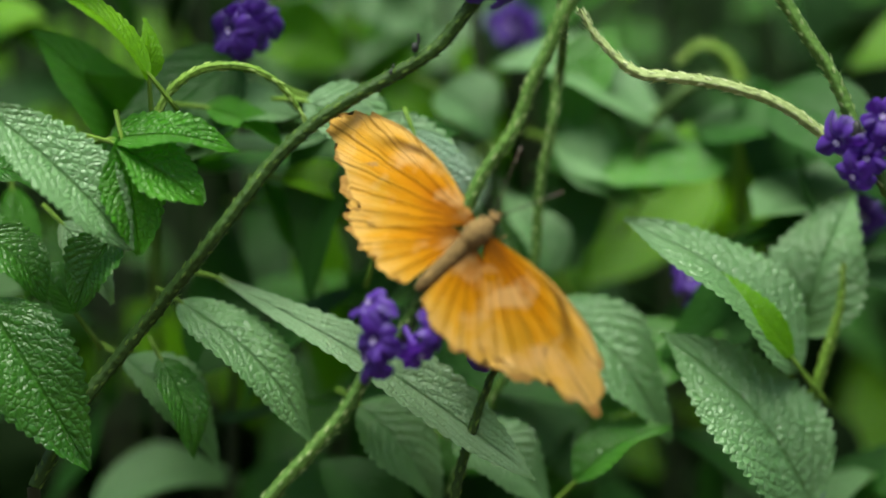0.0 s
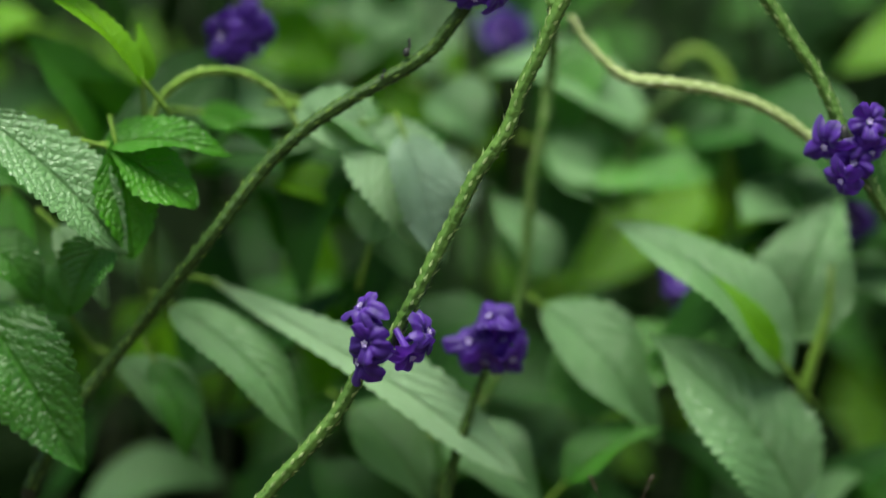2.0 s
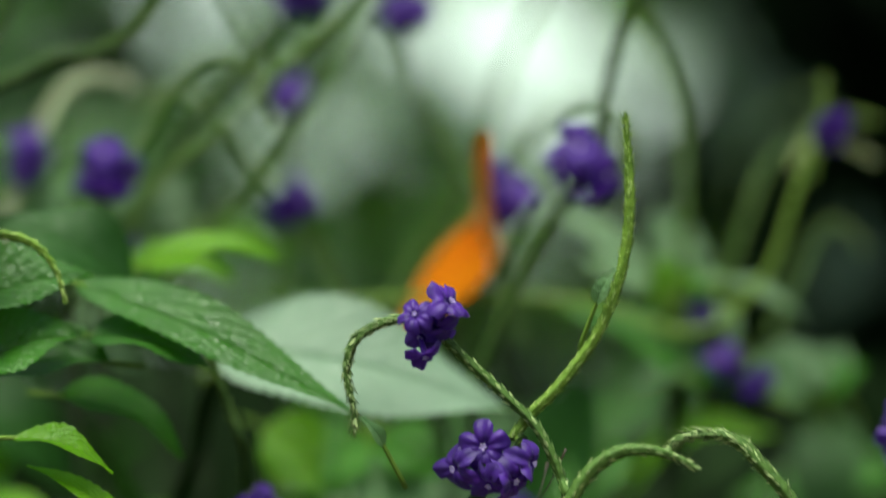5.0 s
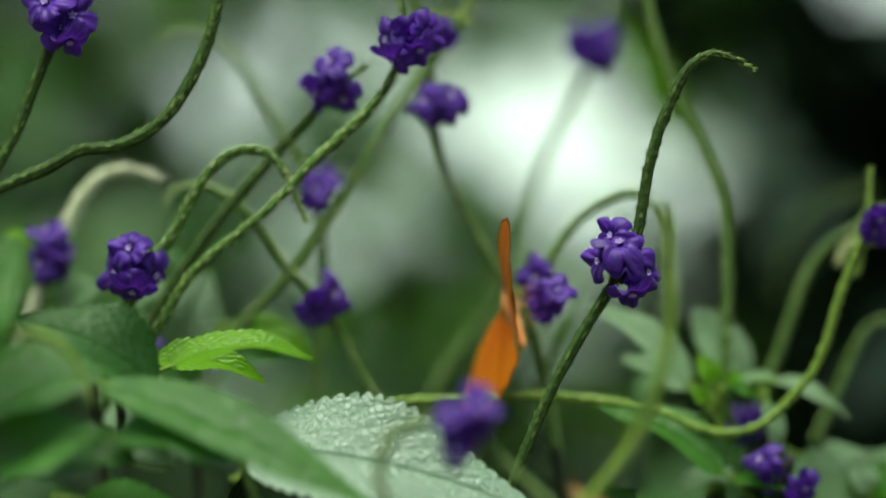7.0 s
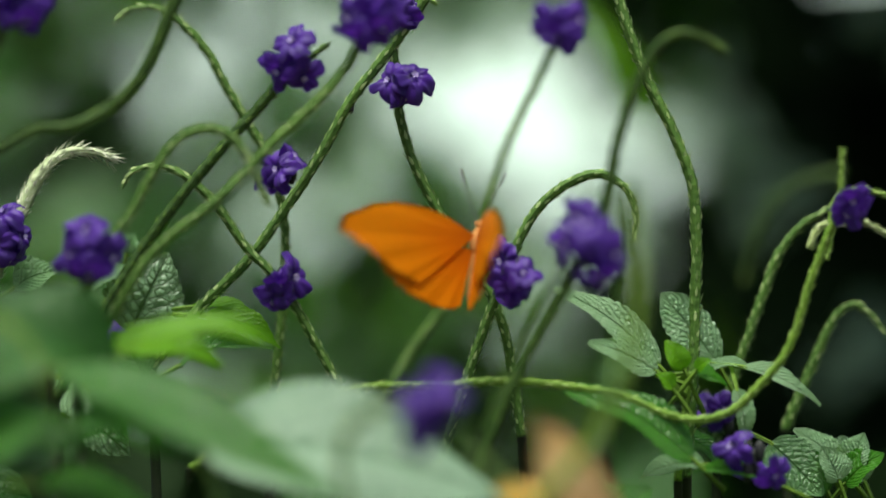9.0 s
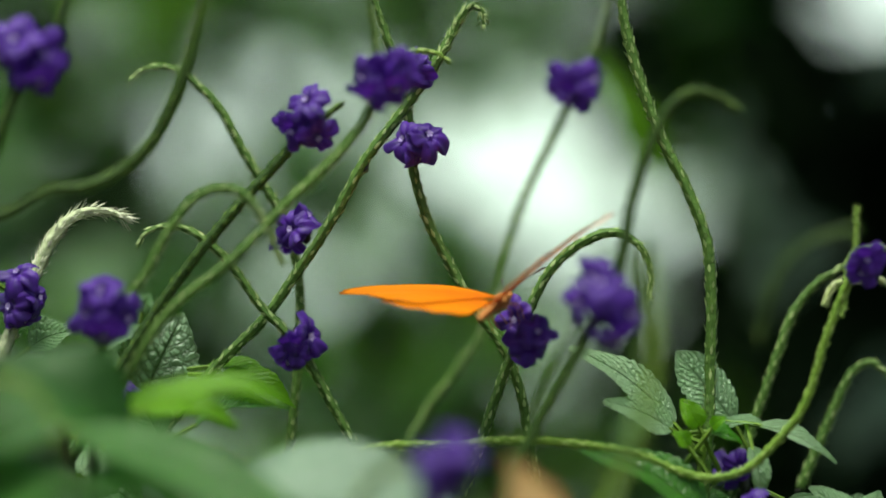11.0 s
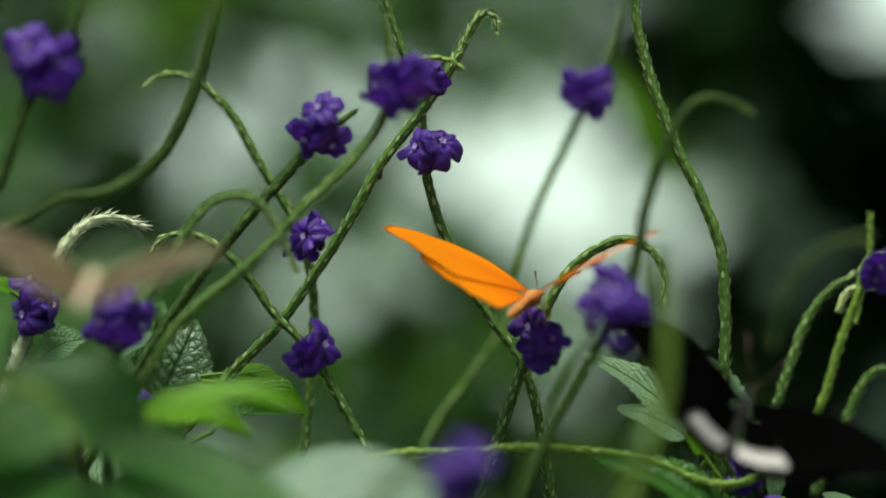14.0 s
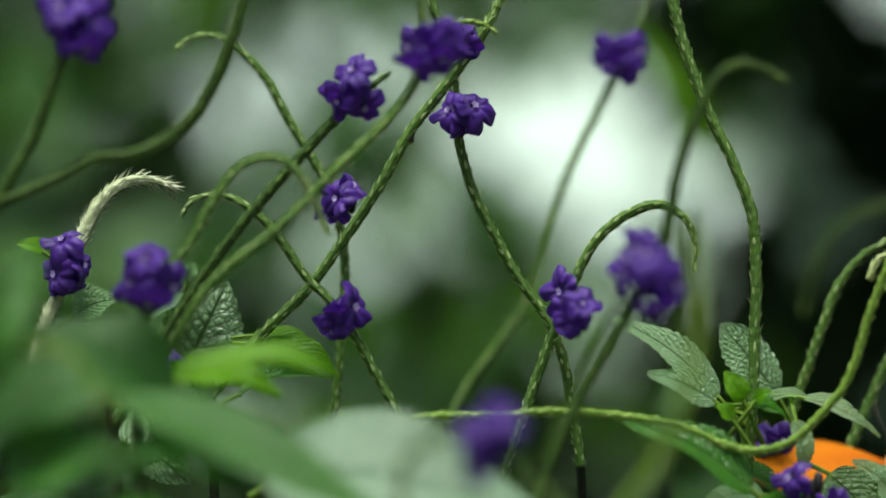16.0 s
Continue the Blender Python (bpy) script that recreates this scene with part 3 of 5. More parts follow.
        link_mesh("limb", bm, BARK, thing)


tree()


def low_place(rng):
    """The lower storey, added out of view and partly coloured as shade, from the soil up to the leaves of the shrubs,
    wider towards its middle.
    """
    z = rng.uniform(-985, -290)
    w = 0.75 + 0.25 * math.sin((z + 985) / 695 * math.pi) + rng.uniform(-0.2, 0.15)
    a, r = rng.uniform(0, 2 * math.pi), math.sqrt(rng.random()) * w
    return (30 + 330 * r * math.cos(a), 330 + 430 * r * math.sin(a), z)


foliage("undergrowth", "lower leaves of the planting above the soil, some coloured as shade", 2600, low_place, (50, 95), [LEAF, LEAF_SHADE, LEAF], 23)


def hedge_top(x, d):
    return -64 - 0.05 * d + 9 * math.sin(x / 17)


def hedge_place(rng):
    x, z, d = rng.uniform(-170, 170), rng.uniform(-300, -52), rng.uniform(-40, 70)
    if -52 < x < 6 and z > -108:
        return None
    return (x, d, z) if z < hedge_top(x, d) else None


def deep_place(rng):
    x, z, d = rng.uniform(-240, 240), rng.uniform(-340, -52), rng.uniform(70, 420)
    return (x, d, z) if z < hedge_top(x, d) else None


# near-black and dark leaves among the green paint the shaded gaps
foliage("undergrowth", "dense mid-green undergrowth of toothed leaves", 330, hedge_place, (26, 48), [LEAF, LEAF_SHADE, LEAF_DARK, LEAF_YOUNG], 7)
# two leaves in three are near-black, for the shade further in
foliage("undergrowth", "undergrowth behind the shrubs, mostly coloured as deep shade", 3400, deep_place, (36, 66), [LEAF_SHADE, LEAF_SHADE, LEAF], 17)


def near_place(rng):
    x, z = rng.uniform(-150, 150), rng.uniform(-330, -75)
    d = rng.uniform(-85, -40)
    if z > -90 + 8 * math.sin(x / 23) or (-35 < x < 18 and z > -106):
        return None
    return (x, d, z)


# dark green leaves stand in for shade between the paler ones
foliage("undergrowth", "broad green and grey-green leaves of the shrub interior", 150, near_place, (32, 50), [LEAF, LEAF_DARK, LEAF_PALE, LEAF_DARK], 8)

# ---- rear shrubs ----
rear = shrub(-40, 30, "vervain shrub with many purple-flowered arching spikes, rooted in soil")
RR = (-40, 30, 0)
rear_b = shrub(60, 30, "vervain shrub with tall purple-flowered spikes and a leafy node")
RB = (60, 30, 0)

stem(rear_b, [(35.6, 0, 79.6), (36.4, 0, 69.5), (37.4, 0, 62), (40.6, 0, 50.1), (45.1, 0, 38.2), (51.4, 0, 25.1), (55.2, 0, 14.5), (56.2, 0, 2), (55.9, 0, -13.1), (55.6, 0, -25.6), (54.7, 0, -38.1), (53.9, 0, -50.7)], 1.45, root=RB, hairy=40, hair=1.0)
stem(rear, [(6, 0, 62), (5.5, 0, 65.8), (3.2, 0, 67), (0.7, 0, 64.2), (-1.8, 0, 59.5), (-6.6, 0, 51.4), (-12.5, 0, 43.2), (-20.6, 0, 32.6), (-26.9, 0, 21.3), (-33.8, 0, 10.7), (-43.2, 0, -2.4), (-53.9, 0, -13.1), (-64.6, 0, -26.2)], 1.3, root=RR, hairy=22, hair=1.6)
stem(rear_b, [(-21.9, 4, 76.6), (-18.7, 4, 69.1), (-15.6, 4, 60.3), (-13.7, 4, 55.2), (-11.6, 4, 46.5), (-10.3, 4, 37.7), (-9.6, 4, 30.1), (-6.9, 4, 20.1), (-1.9, 4, 10), (3.7, 4, -0), (10, 4, -8.8), (13.8, 4, -18.8), (15.6, 4, -28.9), (17.5, 4, -41.7)], 1.25, root=RB)
stem(rear_b, [(42.5, -2, 1.7), (42.6, -2, 8.2), (40.4, -2, 13.4), (34.5, -2, 16.6), (27.6, -2, 14.4), (21.3, -2, 9.3), (17, -2, 2.4), (13.9, -2, -5.7), (10.8, -2, -13.2), (7.1, -2, -23.3), (3.4, -2, -34.5), (-1, -2, -48.3)], 1.25, root=RB, hairy=16, hair=1.2)
stem(rear, [(-25, -12, 45.3), (-31.2, -12, 40.9), (-37.4, -12, 34.6), (-46.1, -12, 25.2), (-54.8, -12, 15.2), (-63.5, -12, 4), (-70.9, -12, -7.3), (-75.9, -12, -16), (-85.8, -12, -33.5)], 1.4, STEM_DARK, root=RR)
stem(rear, [(-19, -30, 67.1), (-17.8, -30, 59.6), (-17.2, -30, 52.1), (-19, -30, 43.3), (-24, -30, 35.8), (-30.3, -30, 29.5), (-37.8, -30, 22.6), (-44.1, -30, 15.7), (-51.6, -30, 8.9), (-59.1, -30, 3.2), (-65.4, -30, -3.1), (-71.6, -30, -13.1), (-80.4, -30, -26.9)], 1.3, root=RR)
stem(rear, [(-38.4, -30, 9.5), (-40.9, -30, 15.7), (-44.1, -30, 22), (-48.5, -30, 25.8), (-54.1, -30, 25.8), (-59.1, -30, 22.6), (-64.1, -30, 15.7), (-67.9, -30, 8.2), (-72.3, -30, 2), (-77.3, -30, -6.8), (-86.7, -30, -23.1)], 1.3, root=RR, hairy=18, hair=1.2)
stem(rear, [(-55.2, -38, 69.4), (-57.7, -38, 59.4), (-60.2, -38, 50.7), (-63.3, -38, 43.2), (-67.7, -38, 35.7), (-73.9, -38, 30), (-81.4, -38, 26.7), (-88.9, -38, 25.9), (-96.4, -38, 21.9), (-105.1, -38, 18.2), (-115.1, -38, 13.2), (-125.1, -38, 1.9)], 1.6, STEM_DARK, root=(-130, -40, 0), hairy=50, hair=1.6)
stem(rear, [(-73.2, 16, 50.7), (-69.5, 16, 53.6), (-63.8, 16, 53.8), (-58.1, 16, 50.1), (-52.4, 16, 43.8), (-48, 16, 35.6), (-43.5, 16, 28.1), (-39.1, 16, 20.5), (-35.9, 16, 10.4), (-35.2, 16, -0.9), (-35.8, 16, -13.5), (-37, 16, -24.9), (-38.8, 16, -41.3)], 1.2, root=RR)
stem(rear, [(-71.2, -6, 13.3), (-68.7, -6, 17.1), (-63.7, -6, 18.4), (-58.7, -6, 17.1), (-53.7, -6, 13.4), (-48.7, -6, 7.8), (-43.6, -6, 0.3), (-38.6, -6, -4.7), (-32.3, -6, -13.4), (-26.1, -6, -24.6), (-18.5, -6, -38.3)], 1.15, STEM, root=RR)
stem(rear, [(-85.2, -38, 69.4), (-88.9, -38, 59.4), (-93.3, -38, 54.4), (-96.4, -38, 46.9), (-99.5, -38, 39.4), (-103.3, -38, 29.4), (-107.6, -38, 21.9), (-115.1, -38, 6.9)], 1.5, STEM_DARK, root=(-130, -40, 0))
stem(rear, [(-72.4, 0, 19.4), (-77, 0, 21.5), (-82.1, 0, 21.7), (-86.4, 0, 19.6), (-90.2, 0, 15.2), (-92.7, 0, 10.2), (-95.2, 0, 5.1), (-97.6, 0, -1.1), (-101.4, 0, -11.2), (-105.1, 0, -23.7)], 1.75, STEM_HOARY, root=RR, hairy=60, hair=2.3)
stem(rear_b, [(34.3, 48, 70.9), (31.8, 48, 60.6), (26.7, 48, 49.1), (22.9, 48, 41.4), (17.9, 48, 31.2), (14.1, 48, 22.3), (10.9, 48, 12), (8.4, 48, 3.1), (5.2, 48, -5.9), (0.2, 48, -13.5), (-7.5, 48, -23.8), (-12.5, 48, -34)], 1.05, STEM, root=RB)
stem(rear_b, [(61.4, -46, 43.1), (56.4, -46, 46), (51.4, -46, 47), (46.4, -46, 43.7), (43.3, -46, 38.1), (40.2, -46, 30.6), (37.7, -46, 21.9), (36.5, -46, 14.4), (34.6, -46, 5.7), (30.9, -46, -1.8), (27.2, -46, -8), (23.4, -46, -14.2), (19.1, -46, -21.7), (14.7, -46, -30.4), (11, -46, -39.1), (6, -46, -51.6)], 1.45, STEM_DARK, root=RB, hairy=14, hair=1.4)
stem(rear_b, [(87.9, -16, 22.2), (87.4, -16, 9.5), (84.4, -16, 2.0), (80.7, -16, -8.0), (78.5, -16, -15.7), (75.4, -16, -23.2), (70.3, -16, -29.4), (64.0, -16, -35.4), (56.5, -16, -37.7), (48.9, -16, -36.4), (40.1, -16, -32.7), (30.0, -16, -30.7), (19.9, -16, -29.5), (9.8, -16, -29.2), (1.0, -16, -30.0), (-7.7, -16, -30.1), (-20.4, -16, -31.0), (-35.5, -16, -35.9), (-55.7, -16, -48.4)], 1.1, STEM_FRESH, root=RR, hairy=12, hair=1.2)
stem(rear_b, [(89.6, 18, 10.9), (84.6, 18, 8.1), (79.6, 18, 4.8), (74.8, 18, -1.7), (71.4, 18, -10.6), (68.3, 18, -19.4), (65.2, 18, -28.3), (60.8, 18, -43.4)], 1.25, root=RB)
stem(rear_b, [(99.2, 22, -19.1), (95.1, 22, -14.3), (91.6, 22, -12.5), (87.8, 22, -15.3), (84, 22, -22.9), (80.8, 22, -30.5), (76.4, 22, -40.6)], 1.3, root=(110, 30, 0))
stem(rear_b, [(101.5, 10, 11.1), (96.5, 10, 12.6), (92.1, 10, 13.1), (87.7, 10, 11.3), (86.4, 10, 5), (85.2, 10, -2.5)], 1.0, STEM_FRESH, hairy=30, hair=1.4)
stem(rear_b, [(101.5, 10, 1.9), (97.5, 10, 4), (93.3, 10, 6.1), (88.9, 10, 6), (83.9, 10, 4.8), (81.4, 10, -0)], 1.0, STEM_PALE, hairy=30, hair=1.4)
stem(rear, [(-1.3, -10, 54.2), (-4.9, -10, 56.4), (-9.9, -10, 56.7), (-13.7, -10, 54.9), (-15.5, -10, 51.2)], 1.0, STEM_FRESH)
stem(rear_b, [(40.5, 60, 14.8), (40.6, 60, 1.9), (39.4, 60, -13.5), (38.2, 60, -28.9), (37.5, 60, -46.8)], 1.2, STEM_DARK, root=RB)
stem(rear_b, [(28.4, 70, 0.6), (22.1, 70, -13.6), (15.7, 70, -26.5), (9.3, 70, -42)], 1.1, STEM_DARK, root=RB)
stem(rear_b, [(68.9, 90, -8.3), (71.5, 90, 2.1), (75.3, 90, 9.9), (81.8, 90, 15.1), (92.2, 90, 17.7)], 1.4, STEM_DARK)

flowers(rear, [(-33.1, -16, 45.4), (-36.2, -16, 39.6), (-30.9, -16, 38)])
flowers(rear, [(-20.2, -36, 50.7), (-19, -36, 46.3), (-13.4, -36, 48.8), (-15.2, -36, 52.6), (-12.1, -36, 52)])
flowers(rear_b, [(-11.7, -4, 37.1), (-6.6, -4, 38), (-8.2, -4, 34)], spread=0.8)
flowers(rear, [(-7, -4, 53.2), (-9.5, -4, 53)], 0.85)
flowers(rear_b, [(13.2, -6, -2.6), (16.1, -6, -7.3)], 1.05)
flowers(rear, [(-33.3, -10, -6.1), (-37.3, -10, -11.1), (-36.1, -10, -8.4)], 1.05)
flowers(rear_b, [(24.1, 44, 50.3), (30.2, 44, 51.4), (26.1, 44, 48)])
flowers(rear, [(-77.7, -36, 3.8), (-80.5, -36, -1.6), (-73, -36, -1.8), (-77.1, -36, -4.9)], 1.1)
flowers(rear, [(-97.3, -4, 7.9), (-93.1, -4, 2.6), (-98.7, -4, 0.7), (-96.2, -4, -1.8)], 0.95)
flowers(rear, [(-36.7, 8, 17.7), (-33.7, 8, 20.5), (-37.7, 8, 14.8)], 0.9)
flowers(rear_b, [(29.6, -52, 6.7), (27.1, -52, 1), (33.3, -52, 1.7), (36.8, -52, -1.5), (33.9, -52, -5.5), (31.1, -52, 4.5)], 1.05)
flowers(rear, [(-96.2, -44, 58.3), (-90.6, -44, 55.8), (-90.9, -44, 50.5), (-93.1, -44, 53.6)], 1.05)
flowers(rear_b, [(89.1, -20, 8), (90.3, -20, 10.8)], 0.9)
flowers(rear, [(-74.3, 20, -20), (-72.1, 20, -20.6)], 0.75)
flowers(rear_b, [(60.7, 12, -36.4), (62.5, 12, -35.5)], 0.8)
flowers(rear_b, [(68.3, 12, -48.5), (70.2, 12, -47.2)], 0.9)


def speck(plant, at, size=1.0):
    """A small dark speck that sticks out from a stalk."""
    bm = bmesh.new()
    c = P(*at)
    bmesh.ops.create_icosphere(bm, subdivisions=2, radius=1, matrix=Matrix.Translation(c) @ Matrix.Diagonal((0.0009 * size, 0.0009 * size, 0.0012 * size, 1)))
    tube(bm, spline([c, c + Vector((0.0007, 0, 0.0012)) * size, c + Vector((0.0006, 0, 0.0032)) * size], 0.0008), 0.00035 * size, 6, start=1)
    return link_mesh("dried_floret", bm, CALYX, plant, "small black speck on a stalk")


speck(rear, (-20.4, 0, 30.9), 0.8)

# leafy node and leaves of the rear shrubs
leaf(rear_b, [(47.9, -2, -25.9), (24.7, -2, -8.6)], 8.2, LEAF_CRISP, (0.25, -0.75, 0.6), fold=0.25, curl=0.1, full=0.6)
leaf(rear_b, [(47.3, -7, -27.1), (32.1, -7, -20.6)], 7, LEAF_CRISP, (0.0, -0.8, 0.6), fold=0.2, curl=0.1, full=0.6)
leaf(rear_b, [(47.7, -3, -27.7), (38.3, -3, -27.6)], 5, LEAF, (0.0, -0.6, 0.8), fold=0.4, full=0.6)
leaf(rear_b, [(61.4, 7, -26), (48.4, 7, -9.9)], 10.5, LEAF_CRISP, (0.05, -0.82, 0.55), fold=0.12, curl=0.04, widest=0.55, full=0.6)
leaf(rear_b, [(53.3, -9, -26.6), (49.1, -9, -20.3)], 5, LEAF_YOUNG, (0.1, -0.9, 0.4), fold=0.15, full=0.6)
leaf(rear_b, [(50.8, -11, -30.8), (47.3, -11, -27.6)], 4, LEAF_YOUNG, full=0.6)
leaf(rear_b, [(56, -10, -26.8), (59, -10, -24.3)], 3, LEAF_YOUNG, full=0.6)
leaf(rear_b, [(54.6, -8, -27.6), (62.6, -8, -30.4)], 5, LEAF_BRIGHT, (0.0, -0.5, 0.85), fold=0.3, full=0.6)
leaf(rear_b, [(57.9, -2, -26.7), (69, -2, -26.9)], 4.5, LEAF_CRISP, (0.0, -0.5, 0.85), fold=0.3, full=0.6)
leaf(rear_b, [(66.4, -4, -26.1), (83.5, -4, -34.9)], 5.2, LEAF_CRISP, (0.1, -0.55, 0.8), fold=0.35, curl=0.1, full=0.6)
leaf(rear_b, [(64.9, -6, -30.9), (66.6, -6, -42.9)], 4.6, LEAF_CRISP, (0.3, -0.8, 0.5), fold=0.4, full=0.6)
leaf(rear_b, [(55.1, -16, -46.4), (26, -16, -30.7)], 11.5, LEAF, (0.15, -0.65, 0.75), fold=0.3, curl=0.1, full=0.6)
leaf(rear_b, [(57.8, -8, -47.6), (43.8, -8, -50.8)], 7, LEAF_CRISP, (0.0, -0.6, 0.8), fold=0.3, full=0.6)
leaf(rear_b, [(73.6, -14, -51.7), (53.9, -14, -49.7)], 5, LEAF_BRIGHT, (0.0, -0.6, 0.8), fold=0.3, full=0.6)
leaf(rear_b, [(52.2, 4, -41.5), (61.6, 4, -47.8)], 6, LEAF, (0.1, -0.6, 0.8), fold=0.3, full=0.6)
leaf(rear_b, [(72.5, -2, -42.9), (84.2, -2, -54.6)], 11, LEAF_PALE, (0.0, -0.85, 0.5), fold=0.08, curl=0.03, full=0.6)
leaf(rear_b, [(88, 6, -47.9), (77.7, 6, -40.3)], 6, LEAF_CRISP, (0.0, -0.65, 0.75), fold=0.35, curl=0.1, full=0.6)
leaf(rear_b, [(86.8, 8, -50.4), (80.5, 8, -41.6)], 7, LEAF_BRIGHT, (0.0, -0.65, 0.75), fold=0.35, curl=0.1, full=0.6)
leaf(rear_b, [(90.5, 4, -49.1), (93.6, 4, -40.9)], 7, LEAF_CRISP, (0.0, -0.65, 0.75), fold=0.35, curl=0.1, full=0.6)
leaf(rear_b, [(89.1, 2, -52.2), (97.9, 2, -45.3)], 8, LEAF_BRIGHT, (0.0, -0.65, 0.75), fold=0.35, curl=0.1, full=0.6)
leaf(rear_b, [(87.8, 0, -51.5), (83.8, 0, -44)], 7, LEAF_CRISP, (0.0, -0.65, 0.75), fold=0.35, curl=0.1, full=0.6)
leaf(rear_b, [(93.8, 10, -51.7), (88.2, 10, -41.7)], 7, LEAF_VEINED, (0.0, -0.65, 0.75), fold=0.35, curl=0.1, full=0.6)
leaf(rear_b, [(85.7, 12, -54.3), (78.2, 12, -46.7)], 8, LEAF, (0.0, -0.65, 0.75), fold=0.35, curl=0.1, full=0.6)
stem(rear_b, [(54.7, -4, -27.6), (53.9, -4, -33.9), (52.9, -4, -41.4), (52, -4, -51.4)], 1.1, STEM_FRESH, root=RB, tip=0.9, gap=3.0)
leaf(rear, [(-69.6, 8, -18.6), (-61.2, 8, -0.8)], 17, LEAF_VEINED, (0.2, -0.95, 0.3), 0.1)
leaf(rear, [(-55.7, 4, -12.9), (-39.7, 4, -17)], 5, LEAF_YOUNG, (0, -0.5, 0.85))
leaf(rear, [(-58.6, -2, -26), (-37.4, -2, -22.4)], 8, LEAF, (0, -0.4, 0.9))
leaf(rear, [(-72.4, -44, -21.3), (-47.8, -44, -25.6)], 9, LEAF_YOUNG, (0.1, -0.7, 0.7), 0.4)
leaf(rear, [(-52.5, 0, -14.8), (-36.1, 0, -22)], 7, LEAF_YOUNG, (-0.1, -0.6, 0.8), 0.4)
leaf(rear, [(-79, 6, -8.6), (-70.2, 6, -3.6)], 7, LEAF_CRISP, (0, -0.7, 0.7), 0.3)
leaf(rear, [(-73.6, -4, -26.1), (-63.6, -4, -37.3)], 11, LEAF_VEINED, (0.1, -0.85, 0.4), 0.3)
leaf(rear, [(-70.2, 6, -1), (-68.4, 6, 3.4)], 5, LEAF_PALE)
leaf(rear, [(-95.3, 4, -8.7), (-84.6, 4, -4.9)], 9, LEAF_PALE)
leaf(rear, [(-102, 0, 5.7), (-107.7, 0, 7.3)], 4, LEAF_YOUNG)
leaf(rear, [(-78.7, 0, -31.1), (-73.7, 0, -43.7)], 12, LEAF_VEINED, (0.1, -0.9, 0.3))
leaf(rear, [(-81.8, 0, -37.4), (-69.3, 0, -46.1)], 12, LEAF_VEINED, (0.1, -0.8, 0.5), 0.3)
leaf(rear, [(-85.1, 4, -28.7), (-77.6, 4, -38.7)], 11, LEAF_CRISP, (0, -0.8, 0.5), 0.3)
leaf(rear, [(-66, -8, -28.5), (-73.5, -8, -18.5)], 9, LEAF, (0, -0.7, 0.6), 0.3)
leaf(rear, [(-58.7, 2, -33.6), (-70, 2, -38.7)], 12, LEAF_VEINED, (0, -0.9, 0.3))
leaf(rear_b, [(48.6, 150, 30), (31.8, 150, 60)], 8, LEAF_YOUNG, (0.2, -0.9, 0.3), fold=0.1, curl=0.08)
leaf(rear, [(-68.2, -62, -22.2), (-36.7, -62, -20.3)], 10, LEAF_YOUNG, (0, -0.5, 0.85), 0.3)
leaf(rear, [(-70.7, -72, -26.4), (-101.9, -72, -11.6)], 19, LEAF_DARK, (0.1, -0.8, 0.6), 0.2)

# ---- front shrubs ----
front = shrub(-30, -100, "vervain shrub with a dark diagonal stalk, purple florets and broad leaves")
FR = (-60, -100, 0)
front_b = shrub(70, -100, "vervain shrub with arching hairy spikes and purple florets")
FB = (90, -100, 0)

stem(front, [(40.4, -120, 12.8), (41.1, -120, 2.5), (41.4, -120, -7.5), (40.5, -120, -17.5), (38, -120, -27.5), (34.2, -120, -36.3), (29.9, -120, -42.6), (24.9, -120, -48.8), (19.8, -120, -53.8), (15.5, -120, -59.5), (17.6, -120, -59)], 1.45, STEM_FRESH, hairy=75, hair=1.5, label="fresh green flower spike")
stem(front, [(17.8, -120, -58.7), (16.2, -120, -60.6), (11.8, -120, -67.5), (5.6, -120, -75.0), (-0.7, -120, -82.6), (-10.7, -120, -88.8), (-19.5, -120, -93.8), (-27.8, -120, -99.4), (-37.4, -120, -108.5), (-50.0, -120, -124.9), (-68.4, -112, -148.1), (-79.8, -112, -162.6), (-89.9, -112, -180.3)], 1.8, STEM_DARK, root=FR, tip=0.9)
stem(front_b, [(-19.7, -122, -58.4), (-20, -122, -52.4), (-21.5, -122, -45.5), (-20.1, -122, -38.7), (-15.7, -122, -34.9), (-8.2, -122, -33), (-0.7, -122, -36.8), (6.8, -122, -43.7), (14.3, -122, -50.6), (19.9, -122, -56.2), (23.7, -122, -62.5), (26.2, -122, -68.7), (27.3, -122, -73.7), (27.5, -84, -86.3), (25.3, -84, -101.6), (22.8, -84, -114.3), (21.6, -84, -131.7), (19.3, -84, -143.1), (15.2, -84, -155.9), (8.8, -84, -168.6), (2.5, -84, -184)], 1.25, STEM, root=FB, hairy=40, hair=1.9)
stem(front_b, [(56.3, -133, -66.2), (50.4, -133, -63.1), (44.1, -133, -61.8), (37.9, -133, -62.7), (31.7, -133, -67.4), (27.3, -133, -74.9), (24.2, -133, -82.4), (20.4, -133, -89.9), (16.7, -133, -99.9), (10.5, -133, -108.6), (5.5, -133, -118.6), (1.1, -133, -127.3), (-3.3, -133, -136.1), (-8.8, -131, -146.1), (-15.1, -131, -153), (-21.3, -131, -163), (-28.8, -131, -171.8), (-37.6, -131, -181.8), (-47.6, -131, -195.6)], 1.82, STEM, root=FR, hairy=26, hair=0.9)
stem(front_b, [(49.5, -118, -62.6), (53.2, -118, -59.4), (60.7, -118, -58.8), (65.8, -118, -60.7), (69.5, -118, -64.4), (75.8, -118, -71.3), (80.8, -118, -78.9), (85.9, -118, -86.4), (89.6, -118, -93.9), (92.1, -118, -100.2), (95.9, -118, -107.8), (101, -118, -116.6), (107.2, -118, -125.3), (117.3, -118, -140.4)], 1.8, STEM, root=FB, hairy=30, hair=2.0)
